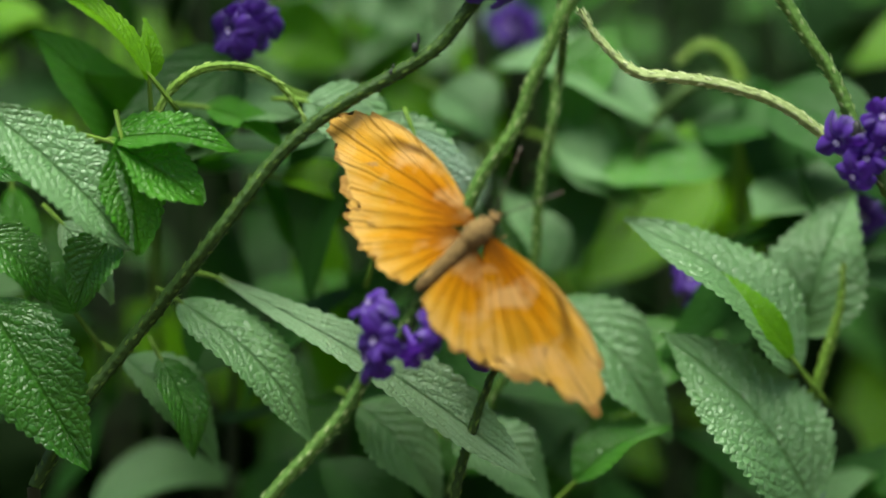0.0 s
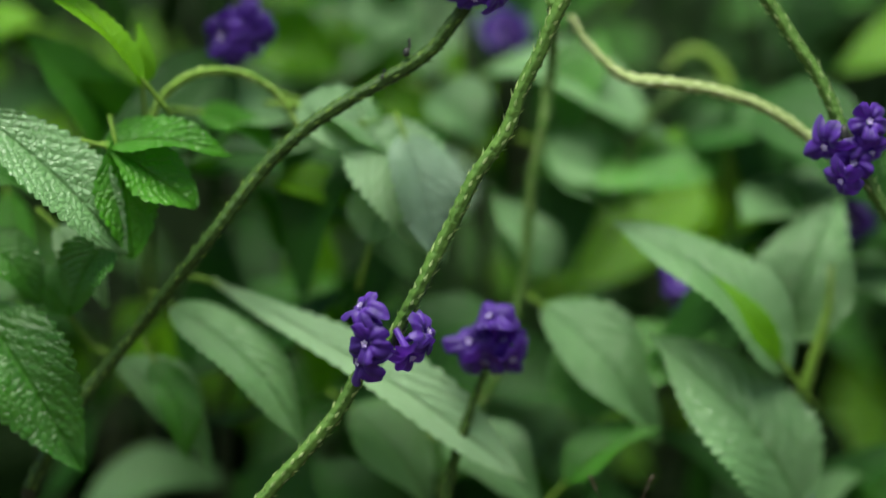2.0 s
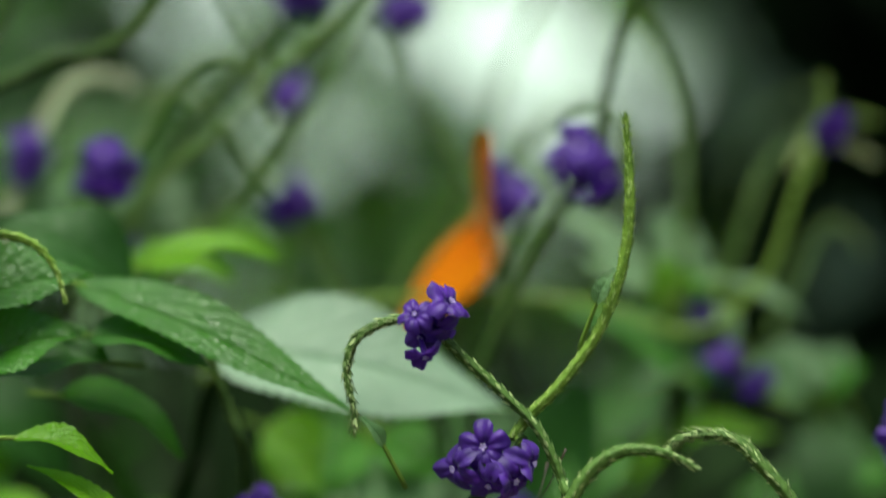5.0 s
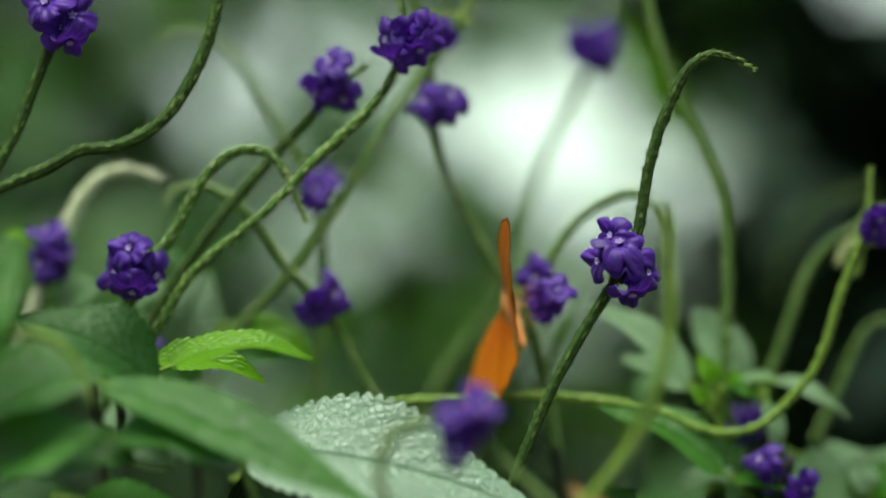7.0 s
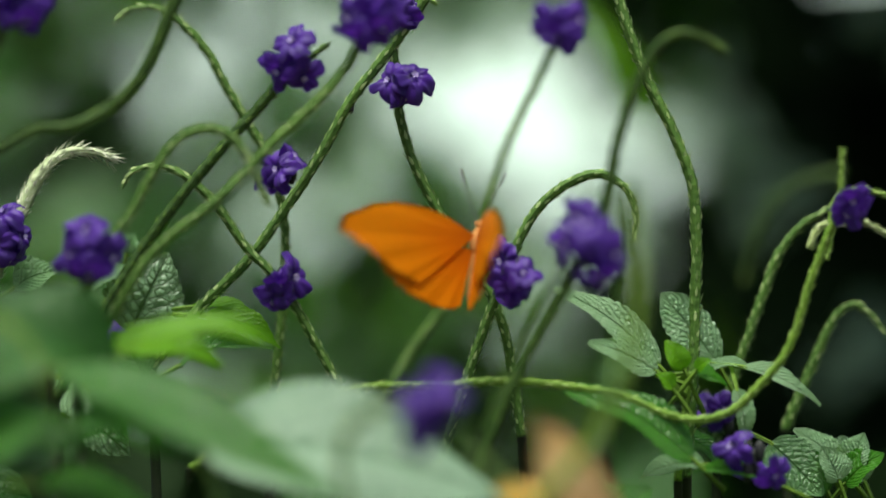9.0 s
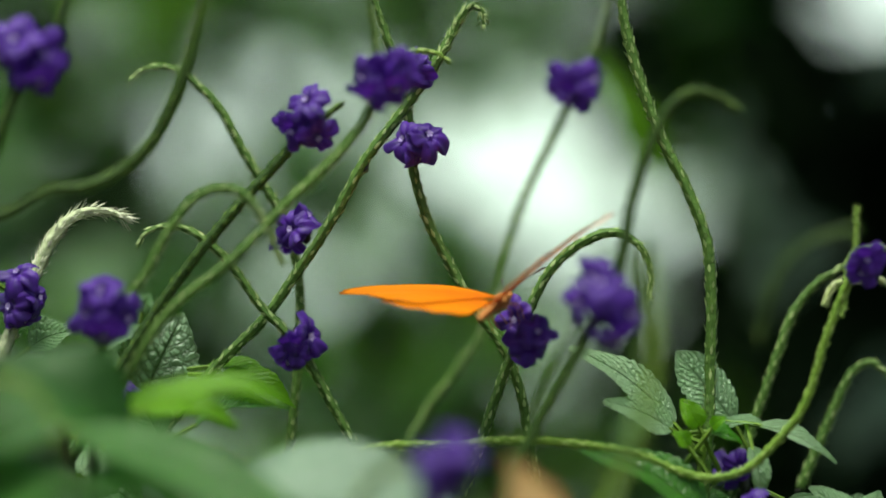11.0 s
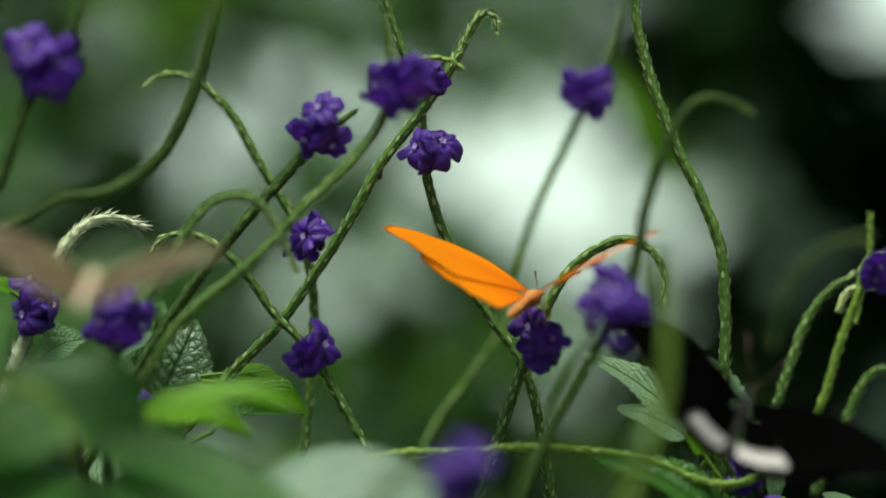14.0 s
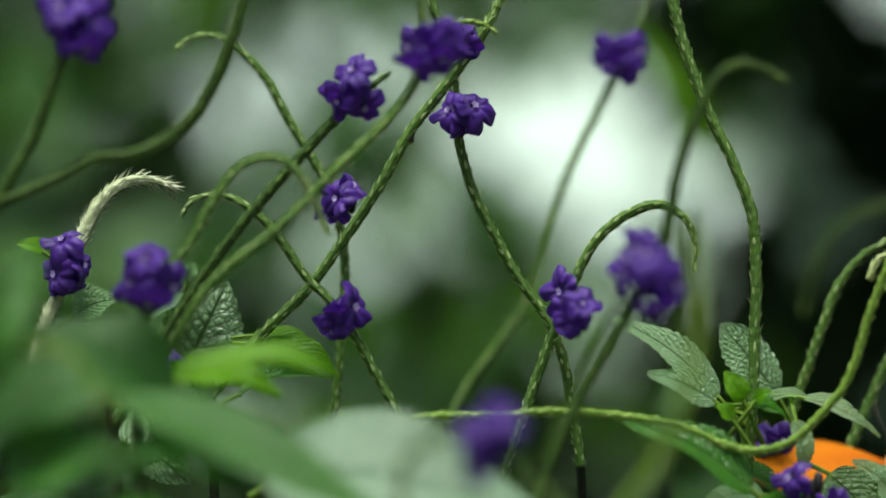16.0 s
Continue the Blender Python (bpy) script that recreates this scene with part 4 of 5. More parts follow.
stem(front_b, [(31.4, -106, -74.2), (35.2, -106, -80.5), (43.4, -106, -88.1), (51, -106, -89.3), (58.5, -106, -90.2), (66.1, -106, -91.9), (73.7, -106, -94.4), (81.2, -106, -98.8), (87.5, -106, -103.9), (92.6, -106, -107.6)], 1.49, STEM_PALE, hairy=14, hair=1.2)
stem(front, [(-29.5, -104, -99.8), (-31.6, -104, -95.7), (-35.4, -104, -91), (-41.1, -104, -87.8), (-47.4, -104, -86.9), (-53.7, -104, -88.1), (-59.4, -104, -92.2), (-62.3, -104, -97.6), (-63.2, -104, -105.8), (-64.3, -85, -116.8), (-64.4, -55, -131), (-64, -45, -151)], 1.1, STEM_FRESH, root=FR)
stem(front, [(-54.8, -85, -35.6), (-52.3, -85, -41.9), (-48.5, -85, -53.4), (-45.3, -85, -62.2), (-44.9, -70, -69), (-44.7, -45, -82.6)], 1.3, STEM_DARK, root=FR)
stem(front, [(-84.2, -112, -29.7), (-85.7, -112, -23.9), (-88.2, -112, -19.5), (-91.3, -112, -16.6), (-95.7, -112, -14.8), (-103.3, -112, -14.1), (-110.8, -112, -15.1)], 1.2, STEM_FRESH)
stem(front_b, [(14.4, -108, -149.4), (11.3, -108, -156.9), (6.9, -108, -169.6), (3.7, -108, -182.2), (2.4, -108, -197.4)], 1.3, STEM_DARK, root=FB)
stem(front_b, [(44.9, -60, -111.1), (47.4, -60, -103.3), (53.8, -60, -95.6), (61.5, -60, -91.8), (69.3, -60, -94.4)], 1.8, STEM_DARK)
stem(front_b, [(54, -50, -88.3), (59.2, -50, -84.4), (64.4, -50, -85.7), (68.2, -50, -92.1), (69.5, -50, -103.7), (68.3, -50, -124.4)], 2.0, STEM_FRESH)
stem(front_b, [(90.7, -90, -131.4), (89.5, -90, -142.8), (85, -90, -158.1), (81.3, -90, -173.3), (78.7, -90, -191.2)], 1.5, STEM_FRESH, root=FB)

flowers(front, [(2.8, -126, -66.1), (9, -126, -61.4), (10.3, -126, -69.5), (15.3, -126, -68.9), (19.3, -126, -64.9)])
flowers(front_b, [(-6.3, -127, -32.3), (-4.7, -127, -36.7), (-4.2, -127, -40.8), (1.2, -127, -29.6), (-2, -127, -35.5)], 0.95)
flowers(front_b, [(-14.8, -138, -138.2), (-13.8, -138, -146), (-15, -138, -150.1), (-4.4, -138, -148.6), (-1.1, -138, -143.8)], 1.05)
flowers(front_b, [(88.4, -124, -102.7), (91.9, -124, -110.3), (98.2, -124, -104), (97.8, -124, -97.5), (94.4, -124, -106.2)], 1.0)
flowers(front_b, [(9.4, -112, -147.6), (16.5, -112, -146.3), (13.5, -112, -142.2), (18.2, -112, -150.4), (12.5, -112, -151)], 1.1)
flowers(front, [(-46.1, -90, -79.5), (-40, -90, -76.2), (-43.2, -90, -77.2)], 1.15)
flowers(front, [(-45.9, -80, -79.6), (-40.8, -80, -77), (-44.6, -80, -81.5)], 1.2)
flowers(front_b, [(18.8, -30, -81.8), (16.8, -30, -79.9)], 1.0)
flowers(front_b, [(94, -70, -120.9), (95.9, -70, -122.8)], 1.0)
flowers(front_b, [(56.8, -75, -136), (59.3, -75, -139.8)], 0.9)
flowers(front_b, [(80.8, -85, -180.1), (81.4, -85, -183.9)], 0.9)
flowers(front_b, [(103.5, -85, -57), (107.3, -85, -60.8), (106.7, -85, -64.7), (102.9, -85, -60.8)], 1.2)
flowers(front_b, [(63.8, -20, -43.5), (72.5, -20, -49.6)], 1.0)
flowers(rear_b, [(17.6, -20, -5.8), (15.6, -20, -8.4)], 0.9)

speck(front, (-5.2, -121, -82.3), 1.0)
speck(front, (-10.5, -121, -87.8), 0.6)
speck(rear, (-66.2, -38, 36.7), 0.7)
leaf(front, [(-100.3, -116, -138.9), (-77.5, -116, -176.2)], 21, LEAF, (-0.25, -0.75, 0.6), fold=0.3, curl=0.08)
# paler leaf colour makes up for the shade on this one
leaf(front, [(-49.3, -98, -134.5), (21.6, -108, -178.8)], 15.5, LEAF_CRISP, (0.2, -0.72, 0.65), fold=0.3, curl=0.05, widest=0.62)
leaf(front, [(-101.9, -120, -94.5), (-67.3, -120, -127)], 18.5, LEAF_PALE, (-0.25, -0.6, 0.75), fold=0.35, curl=0.06, widest=0.55)
leaf(front, [(-72.7, -117, -102.7), (-44.1, -117, -105.4)], 11.5, LEAF_BRIGHT, (0.0, -0.6, 0.8), fold=0.35, curl=0.1)
leaf(front, [(-72.3, -119, -103.3), (-52, -119, -117.1)], 15.5, LEAF_BRIGHT, (0.25, -0.75, 0.6), fold=0.2, curl=0.05, widest=0.55)
leaf(front, [(-70.4, -118, -101.4), (-66.4, -118, -128.5)], 15, LEAF_BRIGHT, (0.4, -0.85, 0.3), fold=0.2, curl=0.05, widest=0.5)
leaf(front, [(-28.8, -92, -94.3), (-10.9, -92, -108.6)], 12, LEAF_PALE, (-0.1, -0.45, 0.9), fold=0.25, curl=0.1)
leaf(front, [(-17.2, -90, -105.5), (-32.4, -90, -99.9)], 8, LEAF_PALE, (0.1, -0.45, 0.9), fold=0.25, curl=0.1)
leaf(front, [(46.7, -52, -118.2), (61.2, -52, -101.4)], 13, LEAF_YOUNG, (0, -0.6, 0.8), fold=0.25, curl=0.1)
leaf(front, [(0.8, 6, -105.2), (14.4, 6, -92.9)], 13, LEAF_YOUNG, (0, -0.6, 0.8), fold=0.25, curl=0.1)
leaf(front, [(25.9, -60, -105.6), (42.1, -60, -120.4)], 15, LEAF_PALE, (0, -0.6, 0.8), fold=0.25, curl=0.1)
leaf(front, [(-41.1, -62, -118.4), (-16.6, -62, -126.2)], 9, LEAF_YOUNG, (0, -0.6, 0.8), fold=0.25, curl=0.1)
leaf(front, [(-90.2, 14, -82.5), (-76, 14, -95.4)], 12, LEAF_YOUNG, (0, -0.6, 0.8), fold=0.25, curl=0.1)
leaf(front, [(27.2, -64, -135.1), (14.3, -64, -117)], 12, LEAF_PALE, (0, -0.6, 0.8), fold=0.25, curl=0.1)
leaf(front, [(-11.5, -58, -113.4), (-19.2, -58, -135.4)], 14, LEAF_GREY, (0, -0.6, 0.8), fold=0.25, curl=0.1)
leaf(front, [(-95.7, -84, -114.8), (-91.9, -84, -140.4)], 8, LEAF_BRIGHT, (0, -0.6, 0.8), fold=0.25, curl=0.1)
leaf(front, [(-29.5, -66, -131.1), (-41, -66, -113.1)], 10, LEAF_BRIGHT, (0, -0.6, 0.8), fold=0.25, curl=0.1)
leaf(front, [(-52.1, -90, -96.7), (-34.3, -90, -105.6)], 9, LEAF_BRIGHT, (0, -0.6, 0.8), fold=0.25, curl=0.1)
# leaves behind the gap: the crinkled ones are paler in place of light
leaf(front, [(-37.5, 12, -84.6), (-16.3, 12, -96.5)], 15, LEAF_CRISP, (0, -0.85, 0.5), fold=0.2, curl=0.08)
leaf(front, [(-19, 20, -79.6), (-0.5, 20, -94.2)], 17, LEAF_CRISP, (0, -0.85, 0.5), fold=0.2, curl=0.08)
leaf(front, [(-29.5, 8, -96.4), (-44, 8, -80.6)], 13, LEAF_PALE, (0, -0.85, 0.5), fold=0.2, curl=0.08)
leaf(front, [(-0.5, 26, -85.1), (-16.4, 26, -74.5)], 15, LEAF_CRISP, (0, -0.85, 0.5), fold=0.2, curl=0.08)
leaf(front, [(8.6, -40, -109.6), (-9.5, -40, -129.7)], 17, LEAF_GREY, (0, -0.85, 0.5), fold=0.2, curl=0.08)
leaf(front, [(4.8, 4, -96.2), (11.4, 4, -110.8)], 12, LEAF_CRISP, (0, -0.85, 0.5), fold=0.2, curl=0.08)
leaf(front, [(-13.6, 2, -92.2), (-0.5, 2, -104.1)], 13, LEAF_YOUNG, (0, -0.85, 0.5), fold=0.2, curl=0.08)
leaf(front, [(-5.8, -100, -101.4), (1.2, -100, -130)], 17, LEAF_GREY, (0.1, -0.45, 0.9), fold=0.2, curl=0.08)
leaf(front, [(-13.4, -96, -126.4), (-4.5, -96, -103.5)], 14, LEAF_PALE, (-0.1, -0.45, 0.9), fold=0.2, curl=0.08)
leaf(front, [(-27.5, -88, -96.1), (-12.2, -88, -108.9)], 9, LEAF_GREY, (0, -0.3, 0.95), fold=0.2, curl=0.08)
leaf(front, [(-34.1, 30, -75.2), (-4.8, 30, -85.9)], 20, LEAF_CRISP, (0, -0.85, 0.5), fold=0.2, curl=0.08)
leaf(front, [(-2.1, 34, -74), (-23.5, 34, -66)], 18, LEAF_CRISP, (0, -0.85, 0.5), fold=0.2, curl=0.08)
leaf(front, [(-57.6, -100, -139.7), (-27.3, -100, -172.7)], 15, LEAF_PALE, (0.3, -0.75, 0.6), 0.15)
leaf(front, [(-70.5, -92, -152.8), (-49.6, -92, -177)], 14, LEAF_PALE, (0.3, -0.75, 0.6))
leaf(front_b, [(81.1, -94, -155.3), (41.1, -94, -122)], 20, LEAF_PALE, (0.1, -0.6, 0.8), 0.25)
leaf(front_b, [(79.1, -97, -152.6), (55.6, -97, -131)], 7, LEAF_YOUNG, (0.4, -0.8, 0.4), 0.2)
leaf(front_b, [(83.6, -95, -185.7), (49.4, -95, -147)], 26, LEAF_PALE, (0.1, -0.75, 0.65), 0.15)
leaf(front_b, [(25.4, -86, -140.5), (51.5, -86, -172.3)], 19, LEAF_PALE, (0.2, -0.75, 0.65), 0.2)
leaf(front_b, [(81.5, -80, -148.5), (93, -80, -115.9)], 22, LEAF_PALE, (0, -0.75, 0.65), 0.15)
leaf(front, [(-71.7, -114, -123.8), (-80.6, -114, -141.4)], 12, LEAF, (-0.2, -0.8, 0.5))
leaf(front, [(-64.1, -116, -88.5), (-92.9, -116, -65.9)], 8, LEAF_YOUNG, (0.2, -0.5, 0.85), 0.3, 0.12)
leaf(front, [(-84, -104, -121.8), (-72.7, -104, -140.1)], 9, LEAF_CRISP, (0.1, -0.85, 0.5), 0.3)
leaf(front, [(-100.7, -112, -123.9), (-86.9, -112, -139)], 13, LEAF, (0.2, -0.75, 0.6), 0.3)
leaf(front, [(-81, -100, -142.2), (-93.6, -100, -130.8)], 10, LEAF, (0, -0.6, 0.8), 0.3)
leaf(front, [(-103.5, -106, -109.1), (-88.4, -106, -114.7)], 11, LEAF, (0, -0.6, 0.8), 0.3)
leaf(front, [(-64.3, -108, -90.1), (-65.5, -108, -76.2)], 5, LEAF_YOUNG, (0.4, -0.8, 0.4), 0.3)
leaf(front, [(-62, -102, -152.2), (-54.5, -102, -175)], 10, LEAF, (0.3, -0.75, 0.6), 0.3)
leaf(front, [(-17.9, -90, -163.2), (-0.1, -90, -186.1)], 16, LEAF_PALE)
leaf(front, [(3.7, -88, -170.9), (25.4, -88, -186.2)], 16, LEAF_PALE)
leaf(front, [(-49.6, -86, -102.3), (-29.3, -86, -99.1)], 14, LEAF_PALE, (0, -0.5, 0.85))
leaf(front, [(-27.9, -94, -95.6), (-7.7, -94, -108.3)], 13, LEAF_PALE, (0, -0.5, 0.85))
leaf(front, [(-15.4, -56, -105.2), (-2.6, -56, -137.1)], 22, LEAF_PALE, (0, -0.7, 0.7))
leaf(front, [(-0.1, -56, -93.7), (12.7, -56, -105.2)], 16, LEAF_PALE, (0, -0.7, 0.7))
leaf(front, [(-35.7, -80, -112.7), (-12.8, -80, -121)], 9, LEAF_YOUNG)
leaf(front, [(25.5, -56, -105.4), (44.7, -56, -119.5)], 18, LEAF_PALE, (0, -0.6, 0.8))
leaf(front, [(-82.6, -90, -25.4), (-19.7, -106, -54.8)], 14, LEAF, (0.25, -0.75, 0.6), 0.25, 0.05)
leaf(front, [(-52.7, -66, -39.7), (14.5, -66, -55.0)], 28, LEAF_GREY, (0.1, -0.8, 0.6), 0.12, 0.08)
leaf(front, [(-95.5, -118, -59.6), (-73.6, -118, -67.7)], 8, LEAF_YOUNG, (0, -0.5, 0.85))
leaf(front, [(-74.9, -95, -43), (-106.5, -95, -50.6)], 20, LEAF, (0, -0.5, 0.85))
leaf(front, [(-86.6, -85, -50.8), (-58.6, -85, -64.8)], 12, LEAF_BRIGHT, (0, -0.5, 0.85))
leaf(front, [(-114.7, -112, -20.3), (-99, -112, 6.1)], 16, LEAF, (0.2, -0.8, 0.5))
leaf(front, [(-110.4, -100, -33.6), (-78, -100, -23.9)], 18, LEAF, (0, -0.7, 0.7))
leaf(front, [(-105.4, -104, -45), (-80.8, -104, -37.1)], 19, LEAF, (0, -0.7, 0.7))
leaf(front, [(-79.3, -96, -37.2), (-51.5, -96, -45.5)], 16, LEAF, (0.1, -0.6, 0.8))
# more leaves under the big one, pale crinkled colour replacing blocked light
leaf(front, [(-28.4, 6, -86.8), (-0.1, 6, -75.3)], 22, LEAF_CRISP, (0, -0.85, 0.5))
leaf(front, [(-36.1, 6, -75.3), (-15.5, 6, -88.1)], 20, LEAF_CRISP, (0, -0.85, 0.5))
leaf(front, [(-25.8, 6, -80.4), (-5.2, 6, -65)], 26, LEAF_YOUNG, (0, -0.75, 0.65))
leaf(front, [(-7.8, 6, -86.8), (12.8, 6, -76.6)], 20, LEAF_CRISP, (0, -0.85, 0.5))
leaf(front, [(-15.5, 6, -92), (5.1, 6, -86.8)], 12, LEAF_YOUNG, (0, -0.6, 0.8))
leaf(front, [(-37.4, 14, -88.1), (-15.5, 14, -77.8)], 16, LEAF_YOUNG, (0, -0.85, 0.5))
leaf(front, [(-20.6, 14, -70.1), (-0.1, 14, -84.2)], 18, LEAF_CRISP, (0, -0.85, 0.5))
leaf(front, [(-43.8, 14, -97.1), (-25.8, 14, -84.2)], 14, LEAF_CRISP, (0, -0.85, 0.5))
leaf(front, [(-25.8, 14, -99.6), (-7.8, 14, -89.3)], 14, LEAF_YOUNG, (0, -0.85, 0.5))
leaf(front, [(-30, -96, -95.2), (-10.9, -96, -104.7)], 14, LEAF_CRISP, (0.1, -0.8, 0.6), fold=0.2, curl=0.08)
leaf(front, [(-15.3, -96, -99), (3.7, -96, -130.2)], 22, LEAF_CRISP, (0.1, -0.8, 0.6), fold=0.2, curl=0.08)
leaf(front, [(-41.1, -34, -59.1), (-22.9, -34, -74.6)], 16, LEAF_YOUNG, (0, -0.9, 0.4), fold=0.2, curl=0.08)
leaf(front, [(-17.7, -34, -61.7), (-34.6, -34, -73.3)], 15, LEAF_BRIGHT, (0, -0.9, 0.4), fold=0.2, curl=0.08)
leaf(front, [(-20.3, -34, -68.1), (-2.1, -34, -81.1)], 16, LEAF_PALE, (0, -0.9, 0.4), fold=0.2, curl=0.08)
leaf(front, [(-41.1, -34, -79.8), (-19, -34, -88.9)], 16, LEAF_YOUNG, (0, -0.9, 0.4), fold=0.2, curl=0.08)
leaf(front, [(-13.8, -34, -60.4), (-0.8, -34, -70.7)], 13, LEAF_BRIGHT, (0, -0.9, 0.4), fold=0.2, curl=0.08)
leaf(front_b, [(30.4, -92, -180.8), (52, -92, -168.1)], 12, LEAF, (0, -0.6, 0.8))
leaf(front_b, [(-13.2, -122, -61.4), (-18.2, -122, -54.9)], 3, LEAF_PALE)
leaf(front_b, [(33.8, -122, -29.8), (38, -122, -21.9)], 3.5, LEAF_PALE)


# ---- butterflies ----
def outline(kind):
    """Fore or hind wing: edge radius in millimetres over the fan angle in degrees from straight ahead."""
    if kind == "fore":
        return [(74, 8), (79, 20), (85, 31), (91, 40), (96, 46.5), (99, 48), (102, 46.5), (106, 42), (111, 37.5), (118, 33.5), (126, 30), (136, 26)]
    return [(94, 27), (102, 32), (110, 32.5), (120, 30.5), (130, 27.5), (140, 24.5), (152, 22), (165, 20), (176, 17.5)]


def wing_bm(kind, worn, rng, nv=14, nu=36):
    """Two thin sheets, upper (material 0) and under (material 1), for the right side; hinge on the y axis."""
    bm = bmesh.new()
    uvl = bm.loops.layers.uv.verify()
    prof = outline(kind)
    lift = 0.25 if kind == "fore" else 0.0
    root = Vector((1.2, 3.0 if kind == "fore" else -1.0, lift))

    def radius(q):
        a = prof[0][0] + q * (prof[-1][0] - prof[0][0])
        for (a0, r0), (a1, r1) in zip(prof, prof[1:]):
            if a <= a1:
                f = (a - a0) / (a1 - a0)
                return a, r0 + (r1 - r0) * (f * f * (3 - 2 * f) * 0.4 + f * 0.6)
        return prof[-1]

    tear = [1 - (worn * rng.uniform(0, 0.11) if 0.25 < k / nu else 0) + 0.012 * math.sin(k * 2.1) for k in range(nu + 1)]
    sheets = []
    for up in (1, -1):
        grid = []
        for k in range(nu + 1):
            a, r = radius(k / nu)
            a = math.radians(a)
            col = []
            for i in range(nv + 1):
                v = i / nv
                rr = r * v * tear[k] if i == nv else r * v
                x, y = math.sin(a) * rr, math.cos(a) * rr
                z = -0.0022 * x * x + 0.18 * math.sin(k / nu * 25) * v * v + 0.12 * up
                col.append((Vector((x, y, z)) + root, (k / nu if kind == "fore" else 0.06 + 0.94 * k / nu, v)))
            grid.append(col)
        vs = [[bm.verts.new(p / 1000) for p, _ in col] for col in grid]
        for k in range(nu):
            for i in range(nv):
                q = [(k, i), (k, i + 1), (k + 1, i + 1), (k + 1, i)]
                if up < 0:
                    q.reverse()
                if i == 0:
                    q = [c for c in q if c != (k + 1, 0)]
                fc = bm.faces.new([vs[a][b] for a, b in q])
                fc.material_index = 0 if up > 0 else 1
                for lp, (a, b) in zip(fc.loops, q):
                    lp[uvl].uv = grid[a][b][1]
        sheets.append(vs)
    return bm


def butterfly(label, size, top_f, top_h, under, fur, belly, worn, seed, girth=1.0):
    """Body, head, antennae, legs and four wings hinged along the body; head to +y, back to +z."""
    rng = random.Random(seed)
    thing = tagged(new("butterfly"), label, "butterfly", "butterflies")
    k = size

    def blob(name, items, mat):
        bm = bmesh.new()
        for (x, y, z), (a, b, c) in items:
            bmesh.ops.create_uvsphere(bm, u_segments=14, v_segments=10, radius=1, matrix=Matrix.Translation(Vector((x, y, z)) * k / 1000) @ Matrix.Diagonal((a * k / 1000, b * k / 1000, c * k / 1000, 1)))
        return link_mesh(name, bm, mat, thing)

    blob("thorax", [((0, 1.5, -0.2), (2.3 * girth, 4.4, 2.3 * girth)), ((0, 4.3, -0.1), (1.7 * girth, 1.8, 1.6 * girth))], fur)
    bm = bmesh.new()
    rings = tube(bm, [Vector((0, -1.5 - 0.8 * j, -0.5 - 0.05 * j)) * k / 1000 for j in range(20)], 0.001 * k, 12, start=1)
    for j, ring in enumerate(rings):
        c = sum((v.co for v in ring), Vector()) / len(ring)
        w = girth * (1.75 - 0.03 * j) * (1 + 0.05 * math.cos(j * math.pi)) * min(1, (21 - j) / 5)
        for v in ring:
            v.co = c + (v.co - c) * w
    link_mesh("abdomen", bm, fur, thing)
    blob("underside", [((0, 1.3, -1.5), (1.5, 3.6, 1.5)), ((0, -6.5, -1.7), (0.9, 5.0, 0.9))], belly)
    blob("head", [((0, 6.6, -0.2), (1.3, 1.2, 1.2)), ((0.95, 7.0, 0.1), (0.7, 0.75, 0.75)), ((-0.95, 7.0, 0.1), (0.7, 0.75, 0.75)), ((0, 7.9, -0.7), (0.4, 0.9, 0.4))], fur)
    for s in (1, -1):
        bm = bmesh.new()
        pts = spline([Vector((0.5 * s, 7.2, 0.5)) * k / 1000, Vector((3.2 * s, 13, 2.2)) * k / 1000, Vector((6.5 * s, 20.5, 3.0)) * k / 1000], 0.0012)
        tube(bm, pts, 0.00013 * k, 6, start=1)
        tube(bm, [pts[-3], pts[-2], pts[-1], pts[-1] + (pts[-1] - pts[-3]) * 0.5], 0.0003 * k, 6, start=0.6, taper=0.001)
        link_mesh("antenna", bm, DARK, thing)
        for y0, x1, y1 in ((3.4, 3.5, 6.5), (1.5, 4.2, 1.0), (-0.2, 3.6, -4.0)):
            bm = bmesh.new()
            tube(bm, spline([Vector((0.8 * s, y0, -1.6)) * k / 1000, Vector((x1 * s, (y0 + y1) / 2, -3.4)) * k / 1000, Vector((x1 * 0.8 * s, y1, -8.0)) * k / 1000], 0.001), 0.00018 * k, 6, start=1)
            link_mesh("leg", bm, fur, thing)
    wings = []
    for s in (1, -1):
        for kind in ("fore", "hind"):
            bm = wing_bm(kind, worn, rng)
            bmesh.ops.transform(bm, matrix=Matrix.Diagonal((s * k, k, k, 1)), verts=bm.verts)
            if s < 0:
                bmesh.ops.reverse_faces(bm, faces=bm.faces)
            ob = link_mesh(kind + "wing", bm, [top_f if kind == "fore" else top_h, under], thing)
            wings.append((s, kind, ob))
    return thing, wings


def unit(v):
    return Vector(v).normalized()


def stance(at, head, right, left):
    """Pose and wing angles from a place, the way the head points and the ways the two wings point."""
    h, r, q = unit(head), unit(right), unit(left)
    r, q = (r - h * r.dot(h)).normalized(), (q - h * q.dot(h)).normalized()
    across = r - q
    across = across.normalized() if across.length > 0.05 else h.cross(r).cross(h).normalized()
    up = across.cross(h).normalized()
    across = h.cross(up)
    m = Matrix((across, h, up)).transposed().to_4x4()
    m.translation = P(*at)
    return m, math.degrees(math.atan2(r.dot(up), r.dot(across))), math.degrees(math.atan2(q.dot(up), -q.dot(across)))


def fly(made, rows):
    """Key a butterfly: rows of seconds, place, head way, right wing way, left wing way, forward sweep of the fore wings in degrees."""
    thing, wings = made
    body, flaps = [], []
